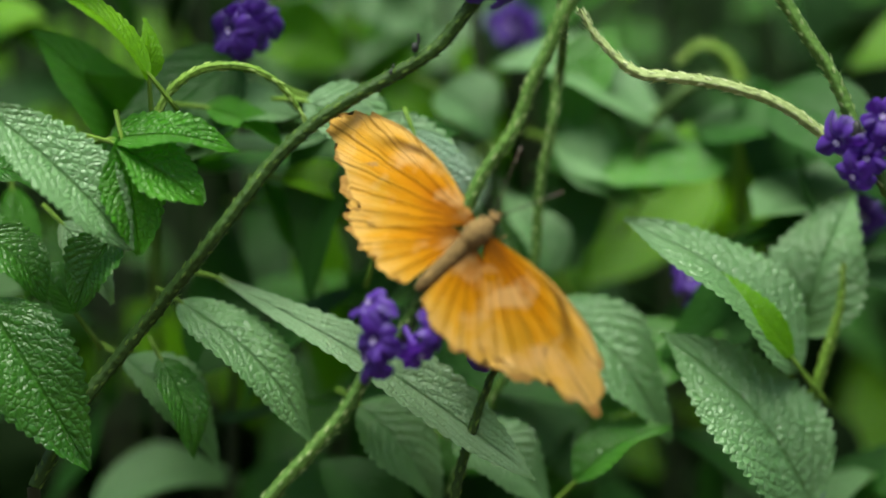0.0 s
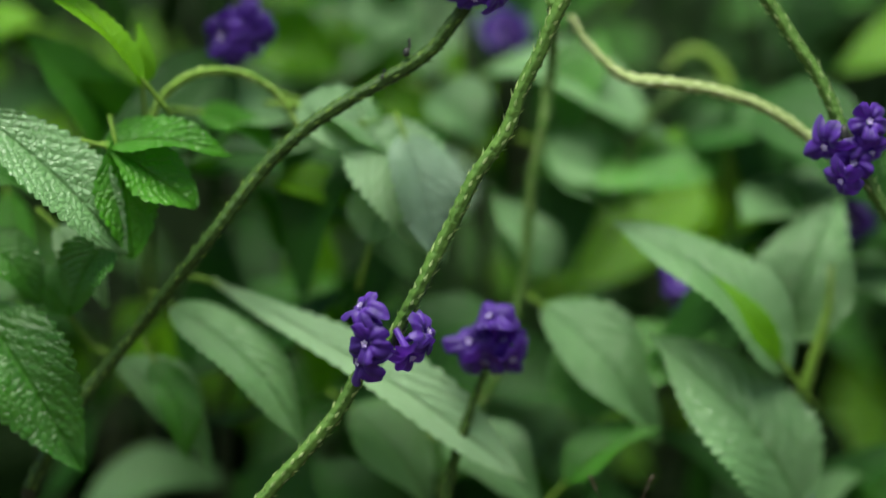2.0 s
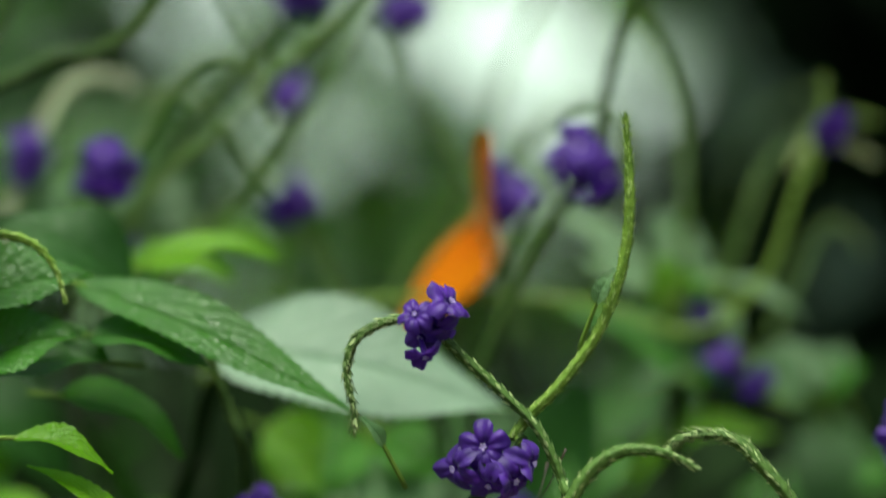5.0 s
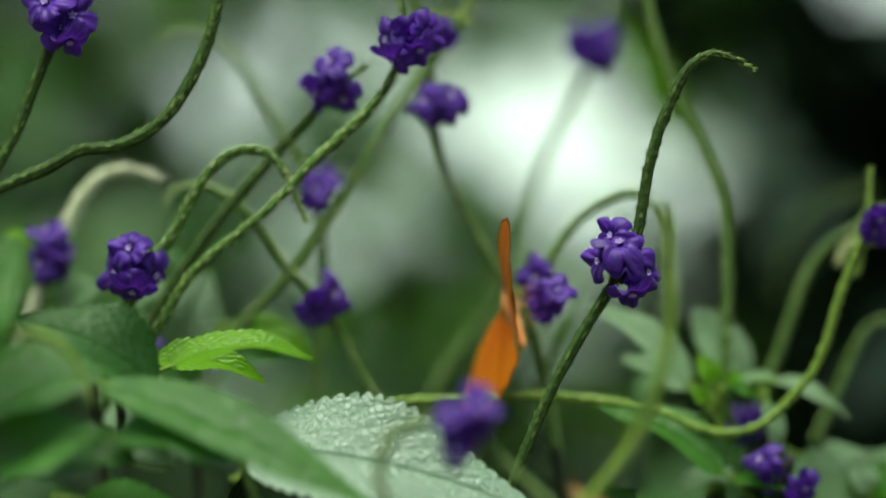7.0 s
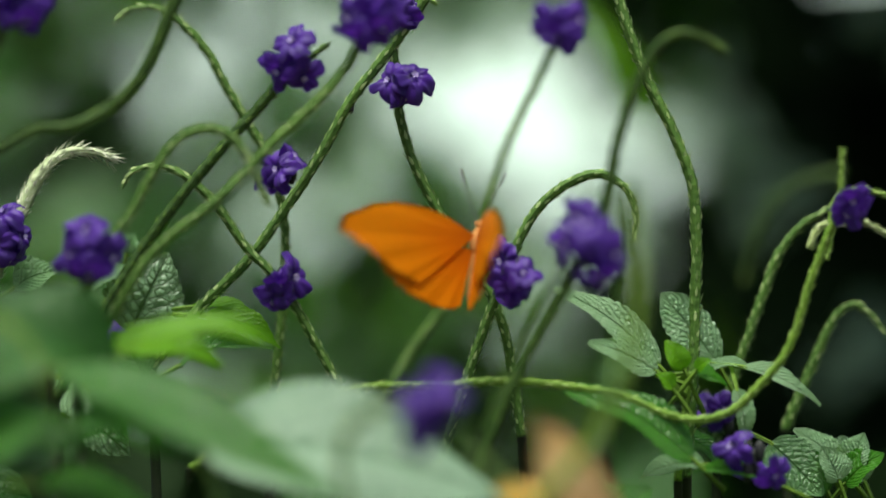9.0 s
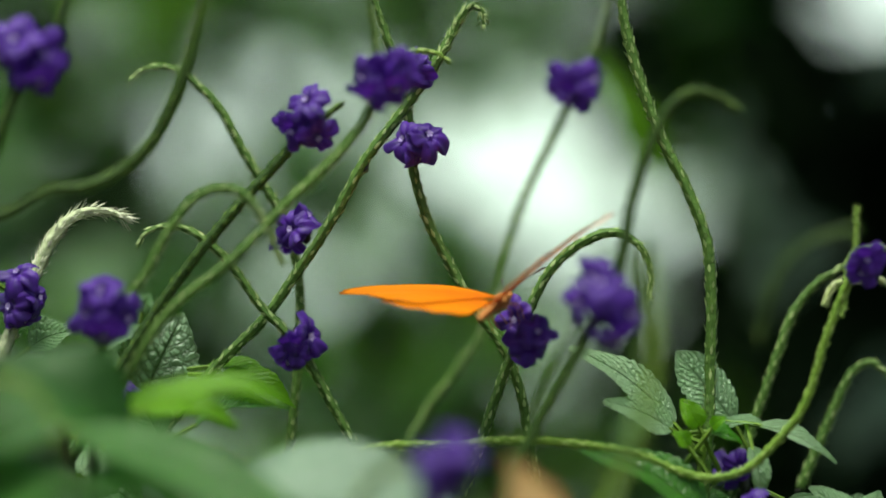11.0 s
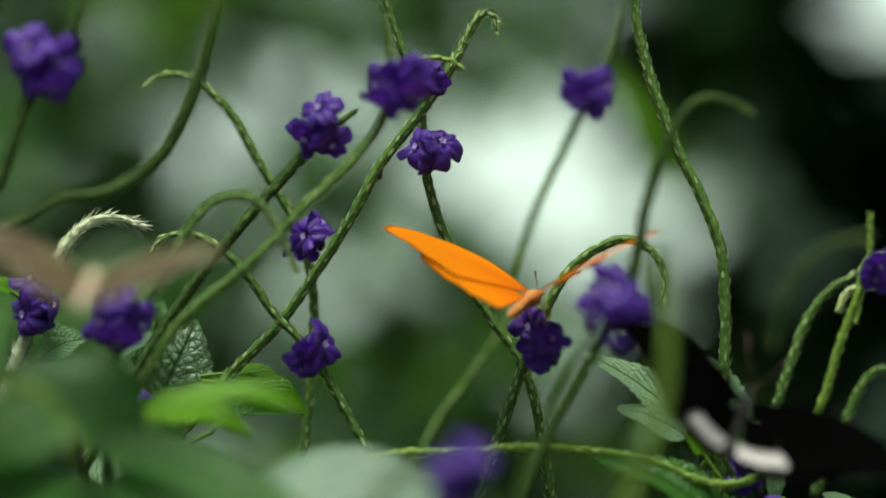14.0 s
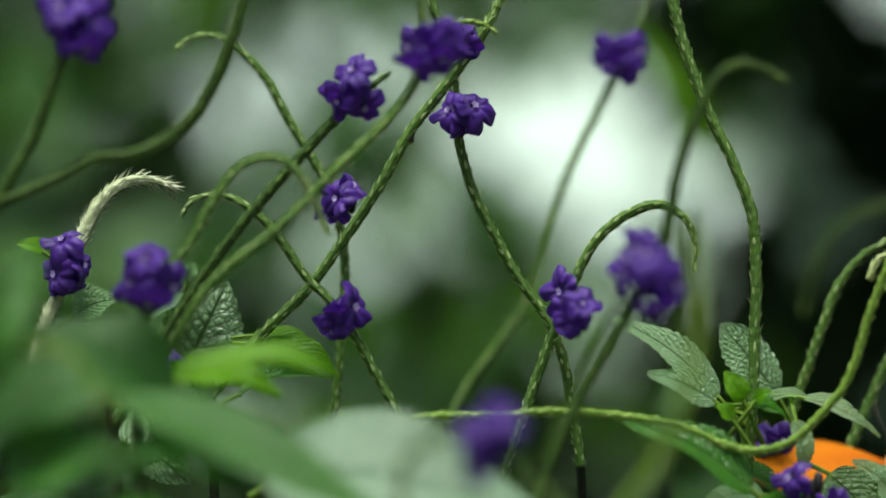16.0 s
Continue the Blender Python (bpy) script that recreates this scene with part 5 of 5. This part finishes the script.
    for t, at, head, right, left, *more in rows:
        m, a, b = stance(at, head, right, left)
        body.append((t, m))
        flaps.append((t, a, b, more[0] if more else 0))
    walk(thing, body)
    for s, kind, ob in wings:
        ease = 1.0 if kind == "fore" else 0.96
        walk(ob, [(t, pose(0, 0, 0, 0, -a * ease if s > 0 else b * ease, 0) @ pose(0, 0, 0, 0, 0, s * c if kind == "fore" else s * c * 0.3)) for t, a, b, c in flaps])


worn_julia = butterfly("worn tan-orange butterfly with ragged wing edges on purple florets", 1.0, WING_TOP, WING_TOP, WING_UNDER, FUR_BROWN, FUR_PALE, 1.0, 3, girth=1.3)
orange_julia = butterfly("bright orange long-winged butterfly on a purple flower spike", 0.76, WING_BRIGHT, WING_BRIGHT, WING_RUST, FUR_ORANGE, FUR_PALE, 0.25, 4)
black_one = butterfly("black butterfly with a white band across the hind wings", 0.78, WING_BLACK, WING_BLACK_BAND, WING_BLACK_BAND, FUR_BLACK, FUR_BLACK, 0.2, 5)
cream_one = butterfly("cream butterfly with dark wing veins in flight", 0.66, WING_CREAM, WING_CREAM, WING_CREAM, FUR_PALE, FUR_PALE, 0.2, 6)


def motions():
    fly(worn_julia, [
        (0, (7.2, -137, -123.7), (0.742, 0.079, 0.666), (0.668, -0.178, -0.723), (-0.508, 0.36, 0.635)),
        (0.5, (9.1, -137, -123.5), (0.723, 0.06, 0.688), (0.679, -0.242, -0.693), (-0.551, 0.36, 0.627)),
        (0.8, (8, -137, -122.5), (0.664, 0.1, 0.741), (0.745, -0.003, -0.667), (-0.565, 0.36, 0.585)),
        (1, (7.4, -137, -128.1), (0.772, 0.02, 0.636), (0.602, -0.348, -0.719), (-0.476, 0.2, 0.598)),
        (1.1, (8.3, -137, -129.3), (0.768, -0.1, 0.633), (0.517, -0.486, -0.704), (-0.519, -0.675, 0.524)),
        (1.2, (7.9, -137, -129.8), (0.768, 0.1, 0.633), (0.636, -0.004, -0.772), (-0.379, -0.725, 0.575)),
        (1.3, (9.2, -137, -127.2), (0.727, 0.049, 0.685), (0.685, -0, -0.728), (-0.403, -0.776, 0.485)),
        (1.4, (11.7, -137, -121.5), (0.209, -0.461, 0.863), (0.731, -0.512, -0.451), (-0.3, -0.85, -0.4)),
        (1.5, (14.6, -146, -116.8), (0.021, 0.383, 0.924), (0.862, 0.462, -0.211), (-0.485, -0.804, 0.344)),
        (1.6, (26.6, -137, -109.1), (-0.129, -0.162, 0.978), (0.923, -0.379, 0.059), (-0.45, -0.8, -0.2)),
        (1.8, (53.5, -144, -161.8), (-0.147, 0.383, 0.912), (0.65, -0.657, 0.381), (-0.641, -0.739, 0.207)),
        (2, (42.3, -140, -196.1), (0, -0.1, 0.95), (0.9, -0.2, 0.1), (-0.9, -0.2, 0.1)),
        (2.2, (28.6, -140, -190.6), (0, -0.1, 0.95), (0.9, -0.2, 0.3), (-0.9, -0.2, 0.3)),
        (2.4, (13.1, -138, -175.4), (0.104, -0.104, 0.989), (0.6, -0.6, 0.5), (-0.6, -0.6, 0.5)),
        (2.5, (51.9, -134, -149.6), (-0.15, 0.343, 0.927), (0.625, -0.694, 0.357), (-0.678, -0.718, 0.156)),
        (2.6, (72.7, -130, -104.5), (-0.1, 0.35, 0.9), (0.4, -0.8, -0.4), (-0.1, -0.85, -0.45)),
        (2.7, (42.2, -126, -88.2), (0.305, 0.458, 0.835), (0.45, 0.3, -0.6), (0.55, -0.8, -0.25), 8),
        (2.8, (51.1, -126, -81.5), (0.305, 0.458, 0.835), (0.45, 0.3, -0.6), (0.55, -0.8, -0.25), 8),
        (2.9, (34.2, -126, -71.6), (0.305, 0.458, 0.835), (0.45, 0.3, -0.6), (0.55, -0.8, -0.25), 8),
        (3, (27.4, -126, -70), (0.305, 0.458, 0.835), (0.45, 0.3, -0.6), (0.55, -0.8, -0.25), 8),
        (3.1, (28.1, -122, -76), (0.254, 0.302, 0.919), (0.272, 0.89, -0.367), (0.738, -0.675, 0.018), -4),
        (3.2, (23.7, -122, -79.3), (0.254, 0.302, 0.919), (0.272, 0.89, -0.367), (0.738, -0.675, 0.018), -4),
        (3.3, (22.4, -122, -82.3), (0.254, 0.302, 0.919), (0.272, 0.89, -0.367), (0.738, -0.675, 0.018), -4),
        (3.5, (23, -122, -80.3), (0.254, 0.302, 0.919), (0.272, 0.89, -0.367), (0.738, -0.675, 0.018), -4),
        (4, (20.9, -122, -82.1), (0.254, 0.302, 0.919), (0.272, 0.89, -0.367), (0.738, -0.675, 0.018), -4),
        (4.5, (18, -122, -81.3), (0.254, 0.302, 0.919), (0.272, 0.89, -0.367), (0.738, -0.675, 0.018), -4),
        (5, (16.9, -122, -82.4), (0.254, 0.302, 0.919), (0.272, 0.89, -0.367), (0.738, -0.675, 0.018), -4),
        (5.2, (16.1, -122, -81.4), (0.254, 0.302, 0.919), (0.272, 0.89, -0.367), (0.738, -0.675, 0.018), -4),
        (6.2, (40, -116, -86), (0.6, 0.5, 0.6), (0.2, 0.45, 0.75), (0.25, 0.2, 0.75), 5),
        (7.3, (40.8, -112, -90.4), (0.8, 0.45, 0.3), (0.1, 0.25, 0.9), (0, 0.6, 0.8)),
        (7.5, (42.4, -112, -85.2), (0.8, 0.45, 0.3), (0.1, 0.25, 0.9), (0, 0.6, 0.8)),
        (8, (42.4, -112, -82.7), (0.8, 0.45, 0.3), (0.1, 0.25, 0.9), (0, 0.6, 0.8)),
        (8.5, (43.3, -112, -89.7), (0.8, 0.45, 0.3), (0.1, 0.25, 0.9), (0, 0.6, 0.8)),
        (8.7, (41.3, -112, -80.2), (0.8, 0.45, 0.3), (0.1, 0.25, 0.9), (0, 0.6, 0.8)),
        (8.8, (35.5, -112, -82.4), (0.8, 0.45, 0.3), (0.1, 0.25, 0.9), (0, 0.6, 0.8)),
        (9, (40.1, -112, -79.3), (0.8, 0.45, 0.3), (0.1, 0.25, 0.9), (0, 0.6, 0.8)),
        (9.1, (41, -112, -77.4), (0.8, 0.45, 0.3), (0.1, 0.25, 0.9), (0, 0.6, 0.8)),
        (9.4, (30.9, -112, -72.5), (0.8, 0.45, 0.3), (0.1, 0.25, 0.9), (0, 0.6, 0.8)),
        (9.5, (32.9, -112, -72.5), (0.8, 0.45, 0.3), (0.1, 0.25, 0.9), (0, 0.6, 0.8)),
        (9.8, (37.6, -112, -76.3), (0.8, 0.45, 0.3), (0.1, 0.25, 0.9), (0, 0.6, 0.8)),
        (10.1, (33.7, -112, -76.6), (0.8, 0.45, 0.3), (0.1, 0.25, 0.9), (0, 0.6, 0.8)),
        (10.2, (33.5, -112, -76.9), (0.8, 0.45, 0.3), (0.1, 0.25, 0.9), (0, 0.6, 0.8)),
        (12.3, (21.3, -112, -71.6), (0.8, 0.45, 0.3), (0.1, 0.25, 0.9), (0, 0.6, 0.8)),
        (12.5, (20.7, -112, -71.6), (0.8, 0.45, 0.3), (0.1, 0.25, 0.9), (0, 0.6, 0.8)),
        (12.8, (20.6, -112, -70.3), (0.8, 0.45, 0.3), (0.1, 0.25, 0.9), (0, 0.6, 0.8)),
        (13, (14, -112, -69.5), (0.8, 0.45, 0.3), (0.1, 0.25, 0.9), (0, 0.6, 0.8)),
        (13.3, (1.9, -112, -72.2), (0.8, 0.45, 0.3), (0.1, 0.25, 0.9), (0, 0.6, 0.8)),
        (13.5, (13.2, -112, -61.5), (0.8, 0.45, 0.3), (0.1, 0.25, 0.9), (0, 0.6, 0.8)),
        (13.8, (12.7, -112, -91.5), (0.8, 0.45, 0.3), (0.1, 0.25, 0.9), (0, 0.6, 0.8)),
        (16, (6.8, -112, -98.8), (0.8, 0.45, 0.3), (0.1, 0.25, 0.9), (0, 0.6, 0.8)),
    ])
    fly(orange_julia, [
        (0, (3.5, -16, -10.4), (-0.34, 0.5, 0.8), (-0.1, -0.75, 0.65), (-0.55, 0.5, -0.52), -8),
        (3.3, (3.5, -16, -10.4), (-0.34, 0.5, 0.8), (-0.1, -0.75, 0.65), (-0.55, 0.5, -0.52), -8),
        (4, (3.5, -16, -10.4), (-0.18, 0.659, 0.731), (-0.007, -0.744, 0.669), (-0.586, 0.525, -0.617), -8),
        (4.5, (7, -16, -6.5), (-0.195, 0.579, 0.792), (-0.091, -0.815, 0.573), (-0.529, 0.618, -0.582), -8),
        (5, (9.4, -16, -11.6), (-0.2, 0.699, 0.685), (-0.1, -0.71, 0.695), (-0.655, 0.4, -0.62), -8),
        (5.2, (8.3, -16, -10.4), (-0.171, 0.699, 0.695), (-0.086, -0.713, 0.696), (-0.633, 0.462, -0.621), -8),
        (7.3, (6.2, -16, -9.4), (-0.171, 0.699, 0.695), (-0.146, -0.715, 0.683), (-0.409, 0.591, -0.695), -8),
        (7.5, (5.5, -16, -8.7), (-0.171, 0.699, 0.695), (-0.146, -0.715, 0.683), (-0.44, 0.577, -0.689), -8),
        (8, (5.9, -16, -5.5), (-0.171, 0.699, 0.695), (-0.146, -0.715, 0.683), (-0.478, 0.558, -0.679), -8),
        (8.5, (5.9, -16, -7.1), (-0.226, 0.699, 0.679), (-0.007, -0.698, 0.716), (-0.653, 0.408, -0.638), -8),
        (8.8, (5.9, -16, -3.7), (-0.342, 0.405, 0.848), (-0.2, -0.9, 0.3), (-0.928, -0.001, -0.374)),
        (9, (7.3, -16, 0.4), (0.15, 0.181, 0.972), (0.05, -0.98, 0.05), (-0.746, -0.625, 0.232)),
        (9.1, (13.4, -16, -1), (0.543, 0.773, 0.329), (-0.5, -0.25, 0.8), (-0.554, 0.036, 0.832)),
        (9.2, (11.8, -16, 0.3), (0.311, 0.828, 0.466), (0.1, -0.3, 0.85), (-0.6, -0.1, 0.7)),
        (9.4, (9, -16, 2.3), (0.068, 0.938, 0.341), (0.528, -0.324, 0.785), (-0.885, -0.101, 0.454)),
        (9.5, (9.1, -16, 3), (0.086, 0.898, 0.432), (0.148, -0.441, 0.885), (-0.858, -0.153, 0.49)),
        (9.6, (8.9, -16, 5.1), (0.101, 0.858, 0.504), (0.05, -0.4, 0.85), (-0.6, -0.1, 0.7)),
        (9.8, (10.7, -16, 3.4), (0.367, 0.88, 0.3), (0.484, -0.632, 0.606), (-0.93, 0.317, 0.186)),
        (10, (9.6, -16, 2.1), (0.337, 0.9, 0.27), (0.518, -0.579, 0.63), (-0.935, 0.23, 0.271)),
        (10.2, (8.9, -16, 1.1), (0.302, 0.92, 0.24), (0.582, -0.516, 0.629), (-0.949, 0.226, 0.221)),
        (12.3, (10.7, -16, 2.3), (0.522, 0.822, 0.228), (0.636, -0.553, 0.539), (-0.85, 0.477, 0.226)),
        (12.5, (11.6, -16, 1.2), (0.279, 0.919, 0.279), (0.636, -0.394, 0.664), (-0.747, 0.025, 0.664)),
        (12.6, (11, -16, 1.1), (0.426, 0.862, 0.274), (0.578, -0.492, 0.651), (-0.879, 0.323, 0.351)),
        (12.8, (9.4, -16, -1), (0.363, 0.902, 0.233), (0.731, -0.431, 0.53), (-0.88, 0.25, 0.403)),
        (13, (12, -16, 5.6), (0.304, 0.862, 0.406), (0.745, -0.481, 0.463), (-0.925, 0.165, 0.344)),
        (13.3, (10.4, -16, 0.8), (0.282, 0.942, 0.181), (0.768, -0.335, 0.546), (-0.888, 0.185, 0.42)),
        (13.5, (11.9, -16, 2.8), (-0.369, 0.887, 0.277), (0.745, 0.105, 0.659), (-0.665, -0.46, 0.588)),
        (13.8, (13.6, -16, 2.3), (0.568, 0.779, 0.265), (0.663, -0.624, 0.413), (-0.751, 0.358, 0.555)),
        (14, (12.9, -16, 3.6), (0.38, 0.899, 0.216), (0.751, -0.437, 0.495), (-0.814, 0.215, 0.539)),
        (14.5, (12.3, -16, 5.7), (0.52, 0.819, 0.243), (0.725, -0.573, 0.382), (-0.754, 0.306, 0.582)),
        (14.8, (11.2, -16, 3), (0.445, 0.859, 0.253), (0.692, -0.509, 0.513), (-0.755, 0.208, 0.622)),
        (15, (10.3, -16, 3.8), (0.527, 0.733, 0.43), (0.324, -0.641, 0.696), (-0.445, -0.193, 0.874)),
        (15.1, (8.6, -18, 0.9), (0.397, 0.847, 0.355), (0.319, -0.49, 0.811), (-0.694, 0.024, 0.719)),
        (15.2, (20.1, -18, 13.5), (0.3, 0.8, 0.35), (0.9, -0.2, 0.1), (-0.9, -0.1, 0.1)),
        (15.3, (42.7, -18, 26.9), (-0.5, 0.6, 0.2), (0.7, 0.3, 0.6), (0.1, 0.5, -0.85)),
        (15.4, (54.1, -18, 35.8), (-0.1, 0.8, 0.3), (0.7, 0.0, 0.6), (-0.75, 0.1, 0.5)),
        (15.5, (72.4, -18, 22.1), (0.1, 0.8, 0.45), (0.65, 0.1, 0.7), (-0.92, -0.2, 0.05)),
        (15.6, (74.9, -18, 6.4), (0.1, 0.7, 0.5), (0.9, 0.1, 0.3), (-0.9, 0.0, 0.3)),
        (15.8, (80.7, 10, -22.2), (0.1, 0.6, 0.6), (0.9, 0.1, 0.2), (-0.9, 0.0, 0.2)),
        (16.0, (86.5, 14, -42.6), (0.1, 0.5, 0.75), (0.95, -0.1, 0.15), (-0.95, -0.1, 0.1)),
    ])
    bh = (0.05, 0.6, 0.7)
    fly(black_one, [
        (0.0, (160.9, -60, -92.8), bh, (0.9, -0.3, 0.2), (-0.9, -0.3, 0.2)),
        (11.4, (160.9, -60, -92.8), bh, (0.9, -0.3, 0.2), (-0.9, -0.3, 0.2)),
        (12.1, (77.8, -55, -31), bh, (0.9, -0.3, 0.3), (-0.9, -0.3, 0.3)),
        (12.3, (63.1, -55, -11.3), bh, (0.95, -0.2, 0.1), (-0.95, -0.2, 0.1)),
        (12.5, (52, -55, -11.1), bh, (0.95, -0.2, 0.1), (-0.95, -0.2, 0.15)),
        (12.6, (50.7, -55, 3.4), bh, (0.95, -0.2, 0.15), (-0.95, -0.2, 0.15)),
        (12.8, (58.8, -55, -9.8), bh, (0.7, -0.2, 0.7), (-0.6, -0.2, 0.75)),
        (13, (70.9, -50, -15.5), (0.3, 0.55, 0.78), (0.8, 0.2, 0.3), (-0.6, -0.55, 0.4)),
        (13.3, (57.5, -50, -20.1), (0.3, 0.55, 0.78), (0.85, 0.1, 0.15), (-0.75, -0.45, 0.2)),
        (13.5, (59.8, -50, -20.5), (0.3, 0.55, 0.78), (0.8, 0.2, 0.3), (-0.6, -0.55, 0.4)),
        (13.8, (55.7, -50, -21.1), (0.3, 0.55, 0.78), (0.85, 0.1, 0.15), (-0.75, -0.45, 0.2)),
        (14, (58.8, -50, -21.3), (0.3, 0.55, 0.78), (0.8, 0.2, 0.3), (-0.6, -0.55, 0.4)),
        (14.3, (68, -50, -18.5), (0.3, 0.55, 0.78), (0.85, 0.1, 0.15), (-0.75, -0.45, 0.2)),
        (14.5, (61.9, -50, -2.6), (0.3, 0.55, 0.78), (0.8, 0.2, 0.3), (-0.6, -0.55, 0.4)),
        (14.8, (62.9, -50, -9.1), (0.3, 0.55, 0.78), (0.85, 0.1, 0.15), (-0.75, -0.45, 0.2)),
        (15, (62.3, -50, -7.7), (0.3, 0.55, 0.78), (0.8, 0.2, 0.3), (-0.6, -0.55, 0.4)),
        (15.2, (64, -50, -10.9), (0.3, 0.55, 0.78), (0.85, 0.1, 0.15), (-0.75, -0.45, 0.2)),
        (15.5, (65.3, -50, 5), (0.3, 0.55, 0.78), (0.8, 0.2, 0.3), (-0.6, -0.55, 0.4)),
        (15.6, (65.3, -50, 13), bh, (0.9, -0.3, 0.3), (-0.9, -0.3, 0.3)),
        (15.8, (92.2, -50, 26.9), bh, (0.9, -0.3, -0.1), (-0.9, -0.3, -0.1)),
        (16.0, (130, -50, 42.7), bh, (0.9, -0.3, 0.3), (-0.9, -0.3, 0.3)),
    ])
    ch = (-0.3, 0.5, 0.75)
    fly(cream_one, [
        (0.0, (-205.9, -95, 17.2), ch, (0.9, -0.3, 0.2), (-0.9, -0.3, 0.2)),
        (11.5, (-205.9, -95, 17.2), ch, (0.9, -0.3, 0.2), (-0.9, -0.3, 0.2)),
        (12.3, (-40.9, -95, 13.3), ch, (0.8, -0.5, -0.2), (-0.8, -0.5, 0.3)),
        (12.5, (-82.4, -95, -2.3), (0.0, 0.85, 0.3), (0.95, -0.1, 0.05), (-0.95, -0.1, 0.05)),
        (12.6, (-80.1, -95, 0.1), ch, (0.7, -0.5, 0.4), (-0.5, -0.5, 0.6)),
        (12.8, (-39, -95, 31.6), ch, (0.8, -0.5, -0.2), (-0.8, -0.5, 0.2)),
        (12.9, (-19.5, -95, 55.3), (0.2, 0.85, 0.15), (0.95, -0.1, 0.1), (-0.95, -0.1, 0.05)),
        (13.0, (-17.1, -95, 81.4), ch, (0.9, -0.4, 0.3), (-0.9, -0.4, 0.3)),
        (13.2, (-15.4, -95, 79.1), ch, (0.9, -0.4, 0.0), (-0.9, -0.4, 0.0)),
        (13.3, (-18.3, -95, 63.3), ch, (0.9, -0.4, 0.2), (-0.9, -0.4, 0.2)),
        (13.5, (-57.1, -95, 31.7), (0.2, 0.85, 0.1), (0.9, -0.2, -0.3), (-0.9, -0.2, 0.3)),
        (13.8, (-77.7, -95, 10.5), (0.4, 0.3, 0.8), (0.3, -0.8, 0.3), (-0.6, -0.7, 0.2)),
        (14.0, (-81.3, -95, 7.5), (0.2, 0.8, 0.4), (0.8, -0.3, 0.3), (-0.8, -0.3, 0.3)),
        (14.3, (-116.8, -95, 1.5), ch, (0.9, -0.4, 0.2), (-0.9, -0.4, 0.2)),
        (14.6, (-163.2, -95, 9.6), ch, (0.9, -0.4, 0.2), (-0.9, -0.4, 0.2)),
        (16.0, (-212.1, -95, 34.1), ch, (0.9, -0.4, 0.2), (-0.9, -0.4, 0.2)),
    ])


motions()
